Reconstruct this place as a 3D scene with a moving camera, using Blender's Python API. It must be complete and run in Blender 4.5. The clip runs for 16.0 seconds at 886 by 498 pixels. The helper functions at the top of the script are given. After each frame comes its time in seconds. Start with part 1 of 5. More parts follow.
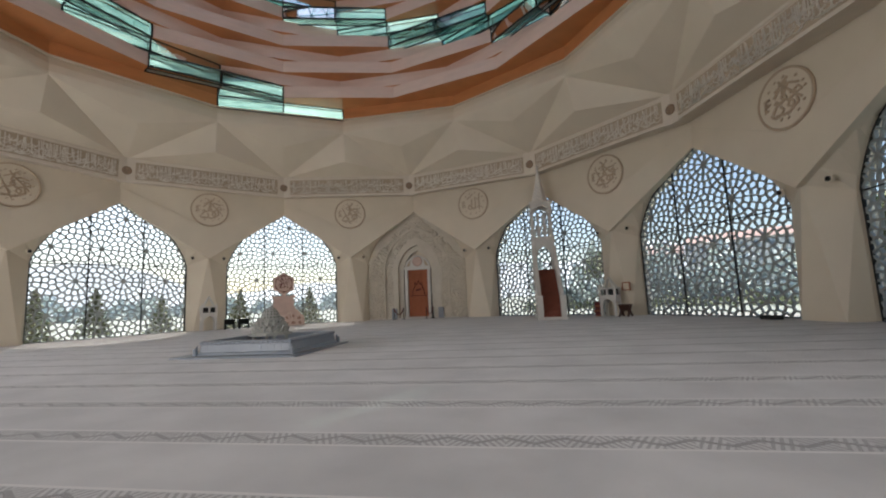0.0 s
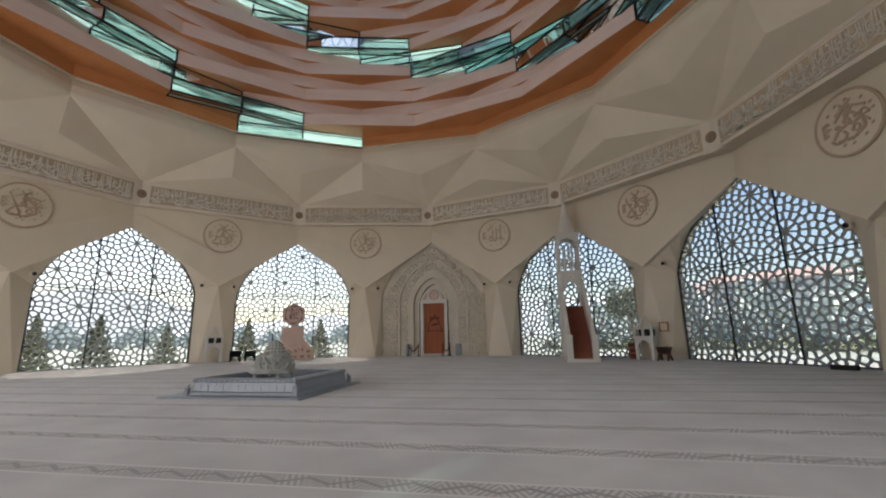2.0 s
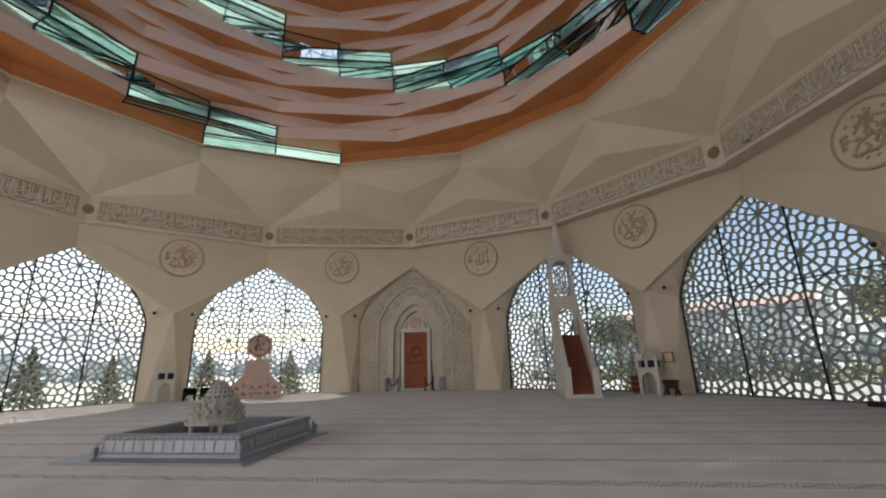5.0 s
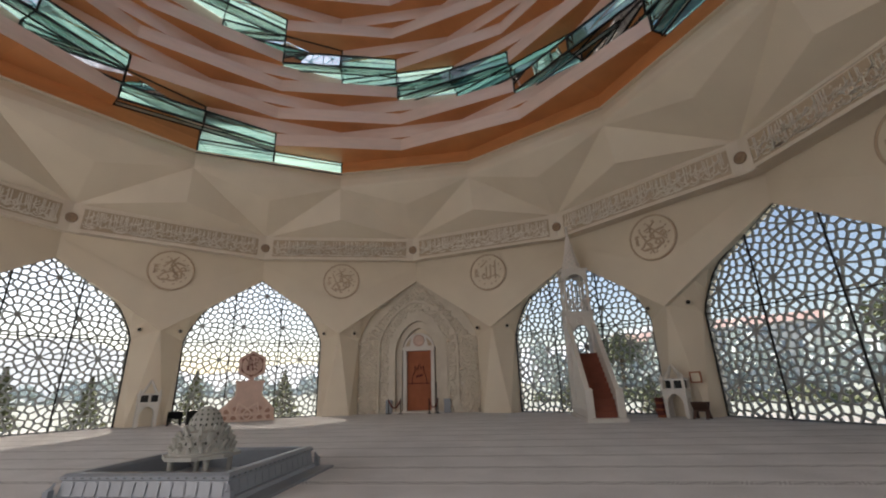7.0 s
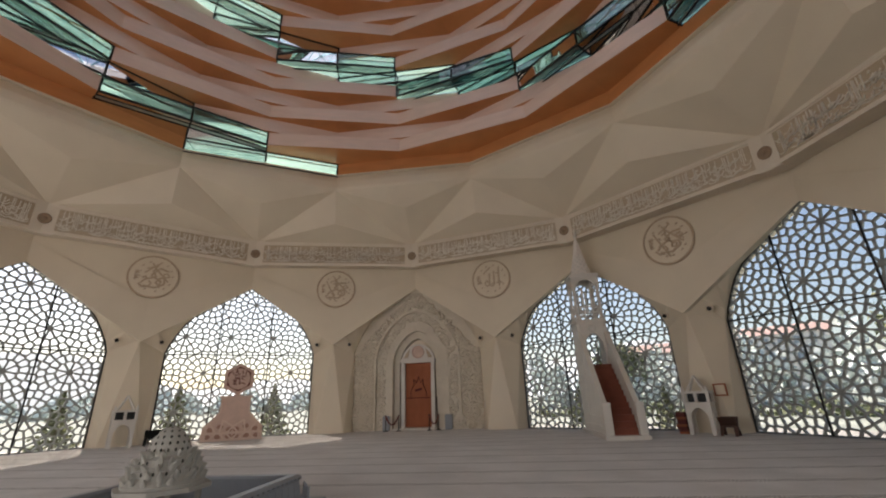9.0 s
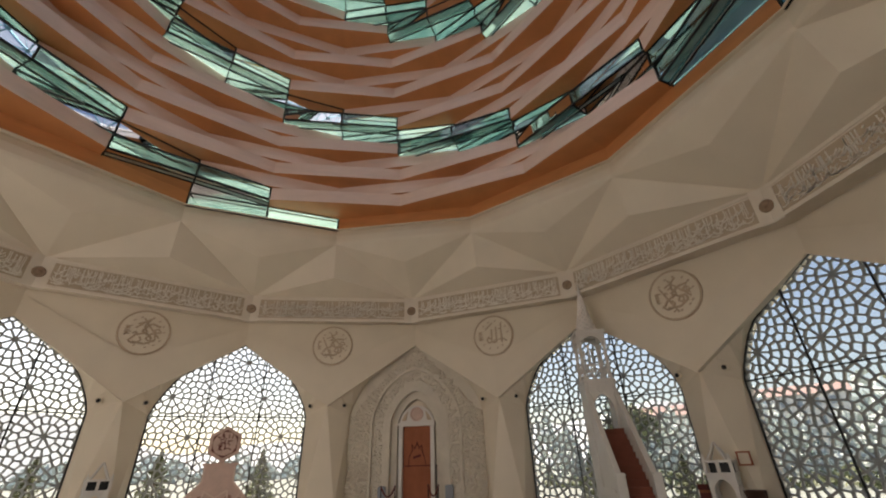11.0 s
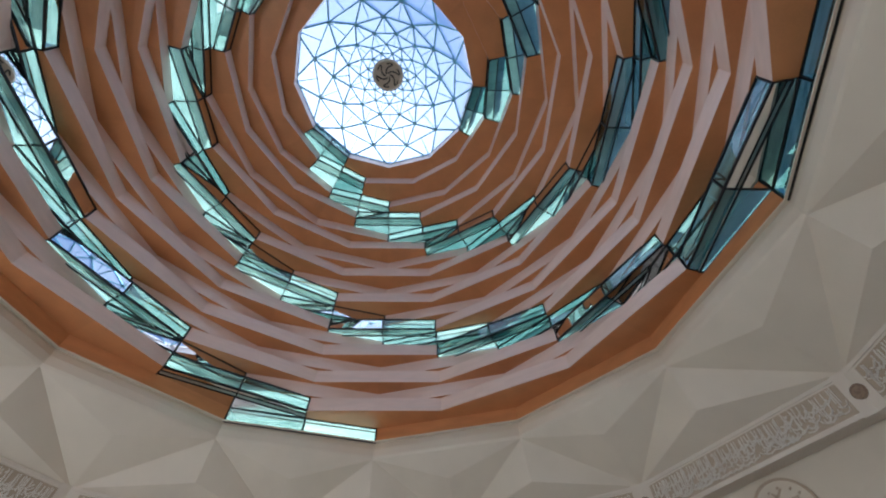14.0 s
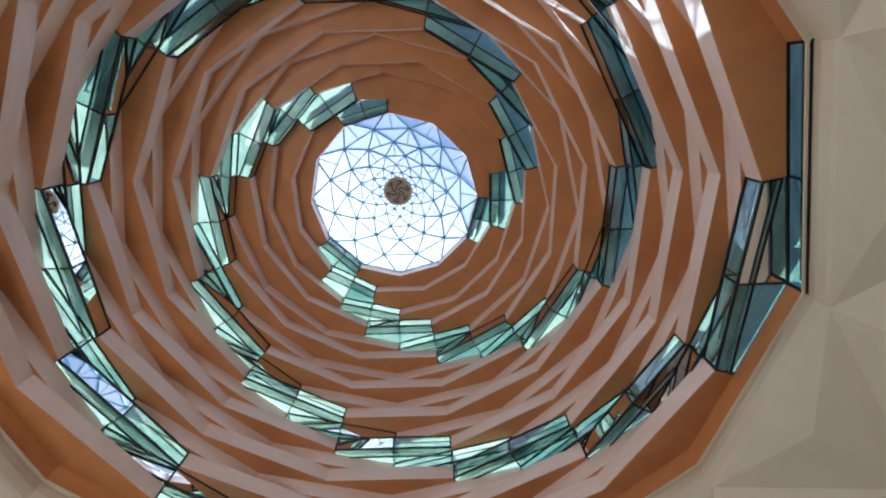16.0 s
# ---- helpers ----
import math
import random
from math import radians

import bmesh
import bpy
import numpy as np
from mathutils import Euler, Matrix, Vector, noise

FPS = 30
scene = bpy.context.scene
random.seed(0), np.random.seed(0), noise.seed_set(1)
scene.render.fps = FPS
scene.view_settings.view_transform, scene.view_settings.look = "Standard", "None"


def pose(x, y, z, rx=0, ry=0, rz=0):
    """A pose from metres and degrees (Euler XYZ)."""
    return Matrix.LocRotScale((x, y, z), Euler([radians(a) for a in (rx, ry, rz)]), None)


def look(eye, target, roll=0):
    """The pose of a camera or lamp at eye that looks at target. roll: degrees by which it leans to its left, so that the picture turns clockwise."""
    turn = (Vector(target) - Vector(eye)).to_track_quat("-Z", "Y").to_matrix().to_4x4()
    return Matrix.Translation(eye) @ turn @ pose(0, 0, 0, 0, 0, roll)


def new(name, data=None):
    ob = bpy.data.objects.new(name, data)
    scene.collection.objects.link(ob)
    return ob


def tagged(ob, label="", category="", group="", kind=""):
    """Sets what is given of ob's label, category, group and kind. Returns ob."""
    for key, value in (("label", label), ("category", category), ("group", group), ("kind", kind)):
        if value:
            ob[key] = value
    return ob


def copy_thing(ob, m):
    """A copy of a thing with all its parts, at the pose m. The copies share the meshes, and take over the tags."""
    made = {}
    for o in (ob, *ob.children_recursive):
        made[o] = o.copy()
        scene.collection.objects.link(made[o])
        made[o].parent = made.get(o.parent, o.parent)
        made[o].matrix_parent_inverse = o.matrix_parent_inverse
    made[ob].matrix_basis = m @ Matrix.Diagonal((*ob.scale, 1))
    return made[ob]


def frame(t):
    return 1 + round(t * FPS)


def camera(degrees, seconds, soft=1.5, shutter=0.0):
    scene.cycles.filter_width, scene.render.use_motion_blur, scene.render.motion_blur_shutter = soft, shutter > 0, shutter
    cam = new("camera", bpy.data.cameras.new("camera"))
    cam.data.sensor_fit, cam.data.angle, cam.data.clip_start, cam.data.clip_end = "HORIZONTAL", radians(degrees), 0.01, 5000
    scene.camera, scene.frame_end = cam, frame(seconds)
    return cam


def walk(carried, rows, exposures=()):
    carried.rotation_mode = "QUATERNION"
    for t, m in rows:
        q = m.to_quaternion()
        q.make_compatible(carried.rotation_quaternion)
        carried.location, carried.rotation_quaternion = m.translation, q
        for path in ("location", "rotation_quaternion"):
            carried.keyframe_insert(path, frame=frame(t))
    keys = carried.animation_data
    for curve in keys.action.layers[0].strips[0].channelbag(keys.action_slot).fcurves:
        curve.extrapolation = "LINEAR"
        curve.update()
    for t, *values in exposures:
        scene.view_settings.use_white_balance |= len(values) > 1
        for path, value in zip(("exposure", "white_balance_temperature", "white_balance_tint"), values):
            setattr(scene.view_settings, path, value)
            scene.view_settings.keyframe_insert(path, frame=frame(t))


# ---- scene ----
EXPO, SKY, KELVIN, TINT, FILL = 2.20, 0.085, 6750, 20, 78.0
cam = camera(93.87, 16.0, soft=2.0)
PATH = [
    (0.0, 6.936, -11.203, 1.272, 96.93, 2.58, 9.89),
    (0.5, 6.790, -10.889, 1.274, 98.26, 1.51, 12.55),
    (1.0, 6.639, -10.576, 1.289, 99.84, 0.70, 11.47),
    (1.5, 6.500, -10.247, 1.302, 100.12, 0.73, 11.47),
    (2.0, 6.311, -9.953, 1.326, 101.75, 1.08, 11.44),
    (2.5, 6.176, -9.679, 1.369, 102.85, 2.21, 10.76),
    (3.0, 6.110, -9.384, 1.413, 104.83, 0.65, 10.59),
    (3.5, 6.020, -9.090, 1.443, 104.57, 1.87, 9.06),
    (4.0, 5.984, -8.766, 1.470, 104.03, 1.47, 9.25),
    (6.5, 5.117, -7.264, 1.530, 108.18, 1.79, 7.78),
    (7.0, 4.935, -6.988, 1.533, 108.08, 1.59, 7.92),
    (7.5, 4.769, -6.704, 1.544, 107.40, 2.15, 6.73),
    (8.0, 4.704, -6.360, 1.554, 107.79, 1.29, 7.32),
    (8.5, 4.579, -6.018, 1.548, 107.94, 1.54, 7.25),
    (9.0, 4.423, -5.726, 1.531, 109.88, 1.82, 7.24),
    (11.5, 4.501, -5.323, 1.630, 121.01, 1.60, 7.77),
    (12.0, 4.508, -5.301, 1.653, 125.75, 1.70, 8.48),
    (12.5, 4.506, -5.296, 1.679, 130.83, 1.69, 9.61),
    (13.0, 4.512, -5.318, 1.704, 135.86, 1.50, 11.08),
    (13.5, 4.532, -5.343, 1.728, 140.42, 1.18, 12.60),
    (14.0, 4.581, -5.367, 1.749, 144.48, 0.71, 13.92),
    (14.5, 4.627, -5.372, 1.768, 148.38, 0.45, 14.94),
    (15.0, 4.661, -5.366, 1.783, 152.18, 0.37, 15.73),
    (15.5, 4.687, -5.360, 1.795, 155.79, 0.27, 16.19),
    (16.0, 4.707, -5.352, 1.807, 158.98, 0.19, 16.60),
]
walk(cam, [(t, pose(x, y, z, rx, ry, rz)) for t, x, y, z, rx, ry, rz in PATH],
     exposures=[(t, EXPO + d, KELVIN + k, TINT + g) for t, d, k, g in ((0.0, -0.03, -450, -5), (4.0, -0.12, -250, -4), (9.0, -0.13, 180, 0), (12.5, 0.02, 650, -2), (13.5, 0.20, -950, -6), (14.5, 0.28, -1150, -6), (15.5, 0.38, -750, -5), (16.0, 0.42, -620, -5))])

# ---- world and sun ----
SUN_SLOT, SUN_ELEV = -1.54, 46.0
world = bpy.data.worlds.new("sky")
scene.world = world
world.use_nodes = True
wn = world.node_tree
sky = wn.nodes.new("ShaderNodeTexSky")
sky.sky_type, sky.sun_disc = "NISHITA", False
sky.sun_elevation = radians(SUN_ELEV)
sky.sun_rotation = radians(30 * SUN_SLOT)
sky.dust_density, sky.air_density = 1.3, 1.0
wn.nodes["Background"].inputs["Strength"].default_value = SKY
wn.links.new(sky.outputs["Color"], wn.nodes["Background"].inputs["Color"])
sun = new("sun", bpy.data.lights.new("sun", "SUN"))
sun.data.energy, sun.data.angle, sun.data.color = 4.6, radians(0.6), (1.0, 0.94, 0.85)
_a = radians(90 - 30 * SUN_SLOT)
sun.matrix_world = look((math.cos(_a) * 30 * math.cos(radians(SUN_ELEV)), math.sin(_a) * 30 * math.cos(radians(SUN_ELEV)),
                         30 * math.sin(radians(SUN_ELEV))), (0, 0, 0))

# fill lamps added in unseen window openings behind the walk, on top of the sky: the nearer two shine down to the
# carpet, the others across the hall
for k, share, fan, reach, height in ((4, 0.16, 110, 7.0, 0.0), (5, 0.40, 110, 7.0, 0.0), (7, 2.1, 180, 0.0, 3.8), (8, 1.3, 180, 0.0, 3.8)):
    a = radians(90 - 30 * k)
    lamp = new("window_daylight", bpy.data.lights.new("window_daylight", "AREA"))
    lamp.data.shape, lamp.data.size, lamp.data.size_y = "RECTANGLE", 6.4, 5.6
    lamp.data.spread = radians(fan)
    lamp.data.energy, lamp.data.color = FILL * share, (1.0, 0.98, 0.95)
    lamp.matrix_world = look((17.4 * math.cos(a), 17.4 * math.sin(a), 3.1), (reach * math.cos(a), reach * math.sin(a), height))


# ---- materials ----
def material(name, color, rough=0.6, metal=0.0, scale=6.0, vary=0.12, bump=0.02, fine=60.0, spec=0.5, stretch=(1, 1, 1), coat=0.0, island=0.0):
    """Principled surface with colour variation at two scales and a fine relief."""
    m = bpy.data.materials.new(name)
    m.use_nodes = True
    nt = m.node_tree
    b = nt.nodes["Principled BSDF"]
    b.inputs["Roughness"].default_value, b.inputs["Metallic"].default_value = rough, metal
    b.inputs["Specular IOR Level"].default_value, b.inputs["Coat Weight"].default_value = spec, coat
    tc = nt.nodes.new("ShaderNodeTexCoord")
    mp = nt.nodes.new("ShaderNodeMapping")
    mp.inputs["Scale"].default_value = stretch
    nt.links.new(tc.outputs["Object"], mp.inputs["Vector"])
    big, small = nt.nodes.new("ShaderNodeTexNoise"), nt.nodes.new("ShaderNodeTexNoise")
    big.inputs["Scale"].default_value, small.inputs["Scale"].default_value = scale, fine
    big.inputs["Detail"].default_value, small.inputs["Detail"].default_value = 4, 3
    for n in (big, small):
        nt.links.new(mp.outputs["Vector"], n.inputs["Vector"])
    mix = nt.nodes.new("ShaderNodeMix")
    mix.data_type = "RGBA"
    mix.inputs["A"].default_value = (*[c * (1 - vary) for c in color], 1)
    mix.inputs["B"].default_value = (*[min(1, c * (1 + vary)) for c in color], 1)
    add = nt.nodes.new("ShaderNodeMath")
    add.operation = "MULTIPLY_ADD"
    nt.links.new(small.outputs["Fac"], add.inputs[0])
    add.inputs[1].default_value = 0.5
    sub = nt.nodes.new("ShaderNodeMath")
    sub.operation = "MULTIPLY_ADD"
    sub.inputs[1].default_value, sub.inputs[2].default_value = 1.6, -0.55
    nt.links.new(big.outputs["Fac"], sub.inputs[0])
    nt.links.new(sub.outputs[0], add.inputs[2])
    last = add
    if island:
        geo = nt.nodes.new("ShaderNodeNewGeometry")
        isl = nt.nodes.new("ShaderNodeMath")
        isl.operation = "MULTIPLY_ADD"
        isl.inputs[1].default_value = island
        nt.links.new(geo.outputs["Random Per Island"], isl.inputs[0])
        nt.links.new(add.outputs[0], isl.inputs[2])
        last = isl
    nt.links.new(last.outputs[0], mix.inputs["Factor"])
    nt.links.new(mix.outputs["Result"], b.inputs["Base Color"])
    if bump:
        bp = nt.nodes.new("ShaderNodeBump")
        bp.inputs["Strength"].default_value, bp.inputs["Distance"].default_value = 0.5, bump
        nt.links.new(small.outputs["Fac"], bp.inputs["Height"])
        nt.links.new(bp.outputs["Normal"], b.inputs["Normal"])
    return m


def glass_material(name, tint, gloss=0.05, rough=0.02, other=None):
    """Thin tinted pane: lets light straight through, with a Fresnel gloss."""
    m = bpy.data.materials.new(name)
    m.use_nodes = True
    nt = m.node_tree
    nt.nodes.remove(nt.nodes["Principled BSDF"])
    out = nt.nodes["Material Output"]
    tr, gl, mx = nt.nodes.new("ShaderNodeBsdfTransparent"), nt.nodes.new("ShaderNodeBsdfGlossy"), nt.nodes.new("ShaderNodeMixShader")
    tr.inputs["Color"].default_value = (*tint, 1)
    gl.inputs["Roughness"].default_value = rough
    if other:
        # panes differ one from another; milky streaks paint bright sky reflections into the glass
        oi, tc, mp, no = [nt.nodes.new("ShaderNode" + n) for n in ("ObjectInfo", "TexCoord", "Mapping", "TexNoise")]
        mp.inputs["Scale"].default_value = (0.9, 0.9, 5.0)
        no.inputs["Scale"].default_value, no.inputs["Detail"].default_value = 0.9, 3
        nt.links.new(tc.outputs["Object"], mp.inputs["Vector"])
        nt.links.new(mp.outputs["Vector"], no.inputs["Vector"])
        ma, mc = nt.nodes.new("ShaderNodeMath"), nt.nodes.new("ShaderNodeMix")
        ma.operation = "MULTIPLY_ADD"
        ma.inputs[1].default_value = 0.75
        sm = nt.nodes.new("ShaderNodeMath")
        sm.operation = "MULTIPLY_ADD"
        sm.inputs[1].default_value, sm.inputs[2].default_value = 0.9, -0.5
        nt.links.new(no.outputs["Fac"], sm.inputs[0])
        nt.links.new(oi.outputs["Random"], ma.inputs[0])
        nt.links.new(sm.outputs[0], ma.inputs[2])
        mc.data_type = "RGBA"
        mc.inputs["A"].default_value, mc.inputs["B"].default_value = (*tint, 1), (*other, 1)
        nt.links.new(ma.outputs[0], mc.inputs["Factor"])
        nt.links.new(mc.outputs["Result"], tr.inputs["Color"])
        tl, ms, mw = nt.nodes.new("ShaderNodeBsdfTranslucent"), nt.nodes.new("ShaderNodeMixShader"), nt.nodes.new("ShaderNodeMath")
        tl.inputs["Color"].default_value = (0.62, 0.78, 0.62, 1)
        mw.operation, mw.use_clamp = "MULTIPLY_ADD", True
        mw.inputs[1].default_value, mw.inputs[2].default_value = 0.04, 0.0
        nt.links.new(ma.outputs[0], mw.inputs[0])
        nt.links.new(mw.outputs[0], ms.inputs[0])
        nt.links.new(tr.outputs[0], ms.inputs[1])
        nt.links.new(tl.outputs[0], ms.inputs[2])
        tr = ms
    fr = nt.nodes.new("ShaderNodeFresnel")
    fr.inputs["IOR"].default_value = 1.0 + gloss * 10
    nt.links.new(fr.outputs[0], mx.inputs[0])
    nt.links.new(tr.outputs[0], mx.inputs[1])
    nt.links.new(gl.outputs[0], mx.inputs[2])
    nt.links.new(mx.outputs[0], out.inputs["Surface"])
    return m


def frosted_material(name, milky, clear, share):
    """Milky pane that scatters daylight inwards; share of it passes straight through."""
    m = bpy.data.materials.new(name)
    m.use_nodes = True
    nt = m.node_tree
    nt.nodes.remove(nt.nodes["Principled BSDF"])
    tl, tr, mx = nt.nodes.new("ShaderNodeBsdfTranslucent"), nt.nodes.new("ShaderNodeBsdfTransparent"), nt.nodes.new("ShaderNodeMixShader")
    tl.inputs["Color"].default_value, tr.inputs["Color"].default_value = (*milky, 1), (*clear, 1)
    mx.inputs[0].default_value = share
    nt.links.new(tl.outputs[0], mx.inputs[1])
    nt.links.new(tr.outputs[0], mx.inputs[2])
    nt.links.new(mx.outputs[0], nt.nodes["Material Output"].inputs["Surface"])
    return m


M_PLASTER = material("cream_plaster", (0.74, 0.65, 0.515), 0.5, scale=0.7, vary=0.05, bump=0.004, fine=25)
M_BAND = material("carved_plaster", (0.75, 0.67, 0.56), 0.6, scale=1.5, vary=0.07, bump=0.006, fine=30)
M_STROKE = material("raised_plaster_script", (0.80, 0.75, 0.66), 0.55, scale=3, vary=0.05, bump=0.002)
# tan brown; on the frieze it carries the shade between raised strokes
M_GROUND = material("darkened_plaster_ground", (0.50, 0.40, 0.285), 0.7, scale=3, vary=0.08, bump=0.004)
M_BOSS = material("brown_carved_boss", (0.30, 0.21, 0.14), 0.7, scale=12, vary=0.25, bump=0.01, fine=40)
M_WOOD = material("orange_brown_wood_panel", (0.55, 0.23, 0.085), 0.36, scale=0.8, vary=0.16, bump=0.003, fine=14, stretch=(1, 1, 4), island=0.35)
M_FASCIA = material("pale_pink_wood_edge", (0.82, 0.63, 0.55), 0.30, scale=1.0, vary=0.08, bump=0.002, fine=20, stretch=(1, 1, 5), island=0.2)
M_CARPET = material("grey_beige_carpet", (0.49, 0.47, 0.455), 0.95, scale=0.8, vary=0.26, bump=0.012, fine=90, spec=0.15)


def carpet_pattern(m):
    """Weave the row stripes: pale edges and a dark scroll between them, every 1.31 m along y."""
    nt = m.node_tree
    b = nt.nodes["Principled BSDF"]
    base = b.inputs["Base Color"].links[0].from_socket
    tc, sep = nt.nodes.new("ShaderNodeTexCoord"), nt.nodes.new("ShaderNodeSeparateXYZ")
    nt.links.new(tc.outputs["Object"], sep.inputs[0])

    def op(kind, a, c=None, d=None):
        n = nt.nodes.new("ShaderNodeMath")
        n.operation = kind
        for i, v in enumerate((a, c, d)):
            if v is None:
                continue
            if isinstance(v, (int, float)):
                n.inputs[i].default_value = v
            else:
                nt.links.new(v, n.inputs[i])
        return n.outputs[0]
    x, y = sep.outputs["X"], sep.outputs["Y"]
    v = op("SUBTRACT", op("FLOORED_MODULO", op("ADD", y, 7.31 + 0.655 + 131.0), 1.31), 0.655)
    av = op("ABSOLUTE", v)
    edge = op("COMPARE", av, 0.175, 0.018)
    inside = op("LESS_THAN", av, 0.15)
    u = op("SUBTRACT", op("FLOORED_MODULO", x, 0.26), 0.13)
    side_of = op("SUBTRACT", op("MULTIPLY", op("GREATER_THAN", op("FLOORED_MODULO", x, 0.52), 0.26), 2.0), 1.0)
    lean = op("MULTIPLY", op("MULTIPLY", u, side_of), 0.55)
    scroll = op("LESS_THAN", op("ABSOLUTE", op("SUBTRACT", v, lean)), 0.03)
    bend = op("MULTIPLY", op("SUBTRACT", v, lean), op("MULTIPLY", side_of, 48.0))
    hatch = op("GREATER_THAN", op("SINE", op("ADD", op("MULTIPLY", x, 120.0), bend)), 0.1)
    dark = op("MULTIPLY", inside, op("MAXIMUM", op("MULTIPLY", hatch, 0.75), scroll))
    for fac, col in ((edge, (0.64, 0.61, 0.58, 1)), (op("MULTIPLY", dark, 0.9), (0.20, 0.18, 0.17, 1))):
        mx = nt.nodes.new("ShaderNodeMix")
        mx.data_type = "RGBA"
        nt.links.new(fac, mx.inputs["Factor"])
        nt.links.new(base, mx.inputs["A"])
        mx.inputs["B"].default_value = col
        base = mx.outputs["Result"]
    nt.links.new(base, b.inputs["Base Color"])


carpet_pattern(M_CARPET)
M_CARPET.node_tree.nodes["Principled BSDF"].inputs["Sheen Weight"].default_value = 0.38
M_LATTICE = material("grey_green_metal_lattice", (0.27, 0.295, 0.285), 0.45, 0.0, scale=2, vary=0.12, bump=0.002)
M_BLACK = material("black_painted_metal", (0.012, 0.014, 0.014), 0.4, 0.4, scale=3, vary=0.15, bump=0.001)
M_GLASS_TEAL = frosted_material("frosted_teal_glass", (0.64, 0.69, 0.66), (0.52, 0.60, 0.56), 0.02)
M_GLASS_DEEP = glass_material("deep_teal_glass", (0.036, 0.096, 0.088), 0.085, other=(0.21, 0.31, 0.28))
M_GLASS_CLEAR = glass_material("grey_tinted_glass", (0.50, 0.51, 0.48), 0.04)
M_MARBLE = material("white_marble", (0.67, 0.64, 0.59), 0.4, scale=1.2, vary=0.08, bump=0.003, fine=18)
M_MARBLE_GREY = material("blue_grey_marble", (0.235, 0.26, 0.29), 0.35, scale=1.5, vary=0.12, bump=0.003, fine=20)
M_MIHRAB = material("carved_cream_stone", (0.66, 0.60, 0.50), 0.6, scale=1.2, vary=0.10, bump=0.05, fine=7)
M_PINK = material("pink_carved_stone", (0.60, 0.43, 0.355), 0.55, scale=2, vary=0.14, bump=0.01, fine=12)
M_RED = material("matt_red_brown", (0.36, 0.12, 0.055), 0.8, scale=2, vary=0.16, bump=0.006, fine=40)
M_STAIR = material("dark_red_stair_carpet", (0.25, 0.08, 0.05), 0.9, scale=2, vary=0.2, bump=0.008, fine=50)
M_RED_DARK = material("dark_red_motif", (0.14, 0.03, 0.025), 0.8, scale=4, vary=0.2, bump=0.004)
M_BLUE_STEEL = material("blue_grey_painted_steel", (0.14, 0.36, 0.39), 0.4, 0.2, scale=2, vary=0.1, bump=0.001)
# lawn greyed and paled: outdoor haze is put into its colour
M_GRASS = material("hazy_grass", (0.28, 0.31, 0.28), 0.95, scale=0.25, vary=0.3, bump=0.05, fine=5)
M_PAVING = material("pale_paving", (0.32, 0.315, 0.30), 0.85, scale=0.4, vary=0.15, bump=0.01, fine=4)
M_LEAF = material("dark_green_leaves", (0.12, 0.14, 0.075), 0.75, scale=1.5, vary=0.35, bump=0.0, island=0.5)
M_BARK = material("brown_bark", (0.16, 0.11, 0.07), 0.9, scale=4, vary=0.2, bump=0.02)
M_BROWN = material("brown_raised_script", (0.53, 0.41, 0.29), 0.6, scale=4, vary=0.1, bump=0.002)
M_FAR_GLASS = material("far_window_glass", (0.22, 0.27, 0.32), 0.3, scale=2, vary=0.1, bump=0.0)
# haze of distance put into the hills' colour, a pale blue grey
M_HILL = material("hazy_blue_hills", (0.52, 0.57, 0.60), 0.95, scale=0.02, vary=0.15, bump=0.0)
# far house walls and roofs paled to carry distance haze in their colour
M_FACADE = material("hazy_pale_facade", (0.60, 0.60, 0.58), 0.8, scale=0.4, vary=0.1, bump=0.004)
M_ROOF = material("hazy_red_roof_tiles", (0.40, 0.28, 0.26), 0.8, scale=1, vary=0.2, bump=0.02)


# ---- building helpers ----


def P(slot, r, z):
    """A place by its slot (30 degrees each, clockwise from the niche), its radius and height."""
    a = radians(90 - 30 * slot)
    return Vector((r * math.cos(a), r * math.sin(a), z))


def F(slot, d, u, z):
    """A place on the upright plane that faces slot at distance d: u metres along it (clockwise), z up."""
    a = radians(90 - 30 * slot)
    return Vector((d * math.cos(a) + u * math.sin(a), d * math.sin(a) - u * math.cos(a), z))


def part(name, geom, mat, parent=None, label=""):
    """One mesh object from a bmesh or (verts, faces), under parent."""
    me = bpy.data.meshes.new(name)
    if isinstance(geom, tuple):
        me.from_pydata([tuple(v) for v in geom[0]], [], geom[1])
    else:
        bmesh.ops.recalc_face_normals(geom, faces=geom.faces)
        geom.to_mesh(me)
        geom.free()
    for m in (mat if isinstance(mat, (list, tuple)) else (mat,)):
        me.materials.append(m)
    ob = new(name, me)
    if parent:
        ob.parent = parent
    if label:
        ob["label"] = label
    return ob


def empty(name, m=None):
    ob = new(name)
    ob.empty_display_size = 0.1
    if m is not None:
        ob.matrix_world = m
    return ob


def box(bm, x0, y0, z0, x1, y1, z1, m=None, bevel=0.0):
    r = bmesh.ops.create_cube(bm, size=1.0)
    vs = r["verts"]
    bmesh.ops.transform(bm, verts=vs, matrix=Matrix.LocRotScale(((x0 + x1) / 2, (y0 + y1) / 2, (z0 + z1) / 2), None, (x1 - x0, y1 - y0, z1 - z0)))
    if bevel:
        es = list({e for v in vs for e in v.link_edges})
        out = bmesh.ops.bevel(bm, geom=es, offset=bevel, segments=2, affect="EDGES")
        vs = list({v for f in out["faces"] for v in f.verts} | {v for v in vs if v.is_valid})
    if m is not None:
        bmesh.ops.transform(bm, verts=vs, matrix=m)
    return vs


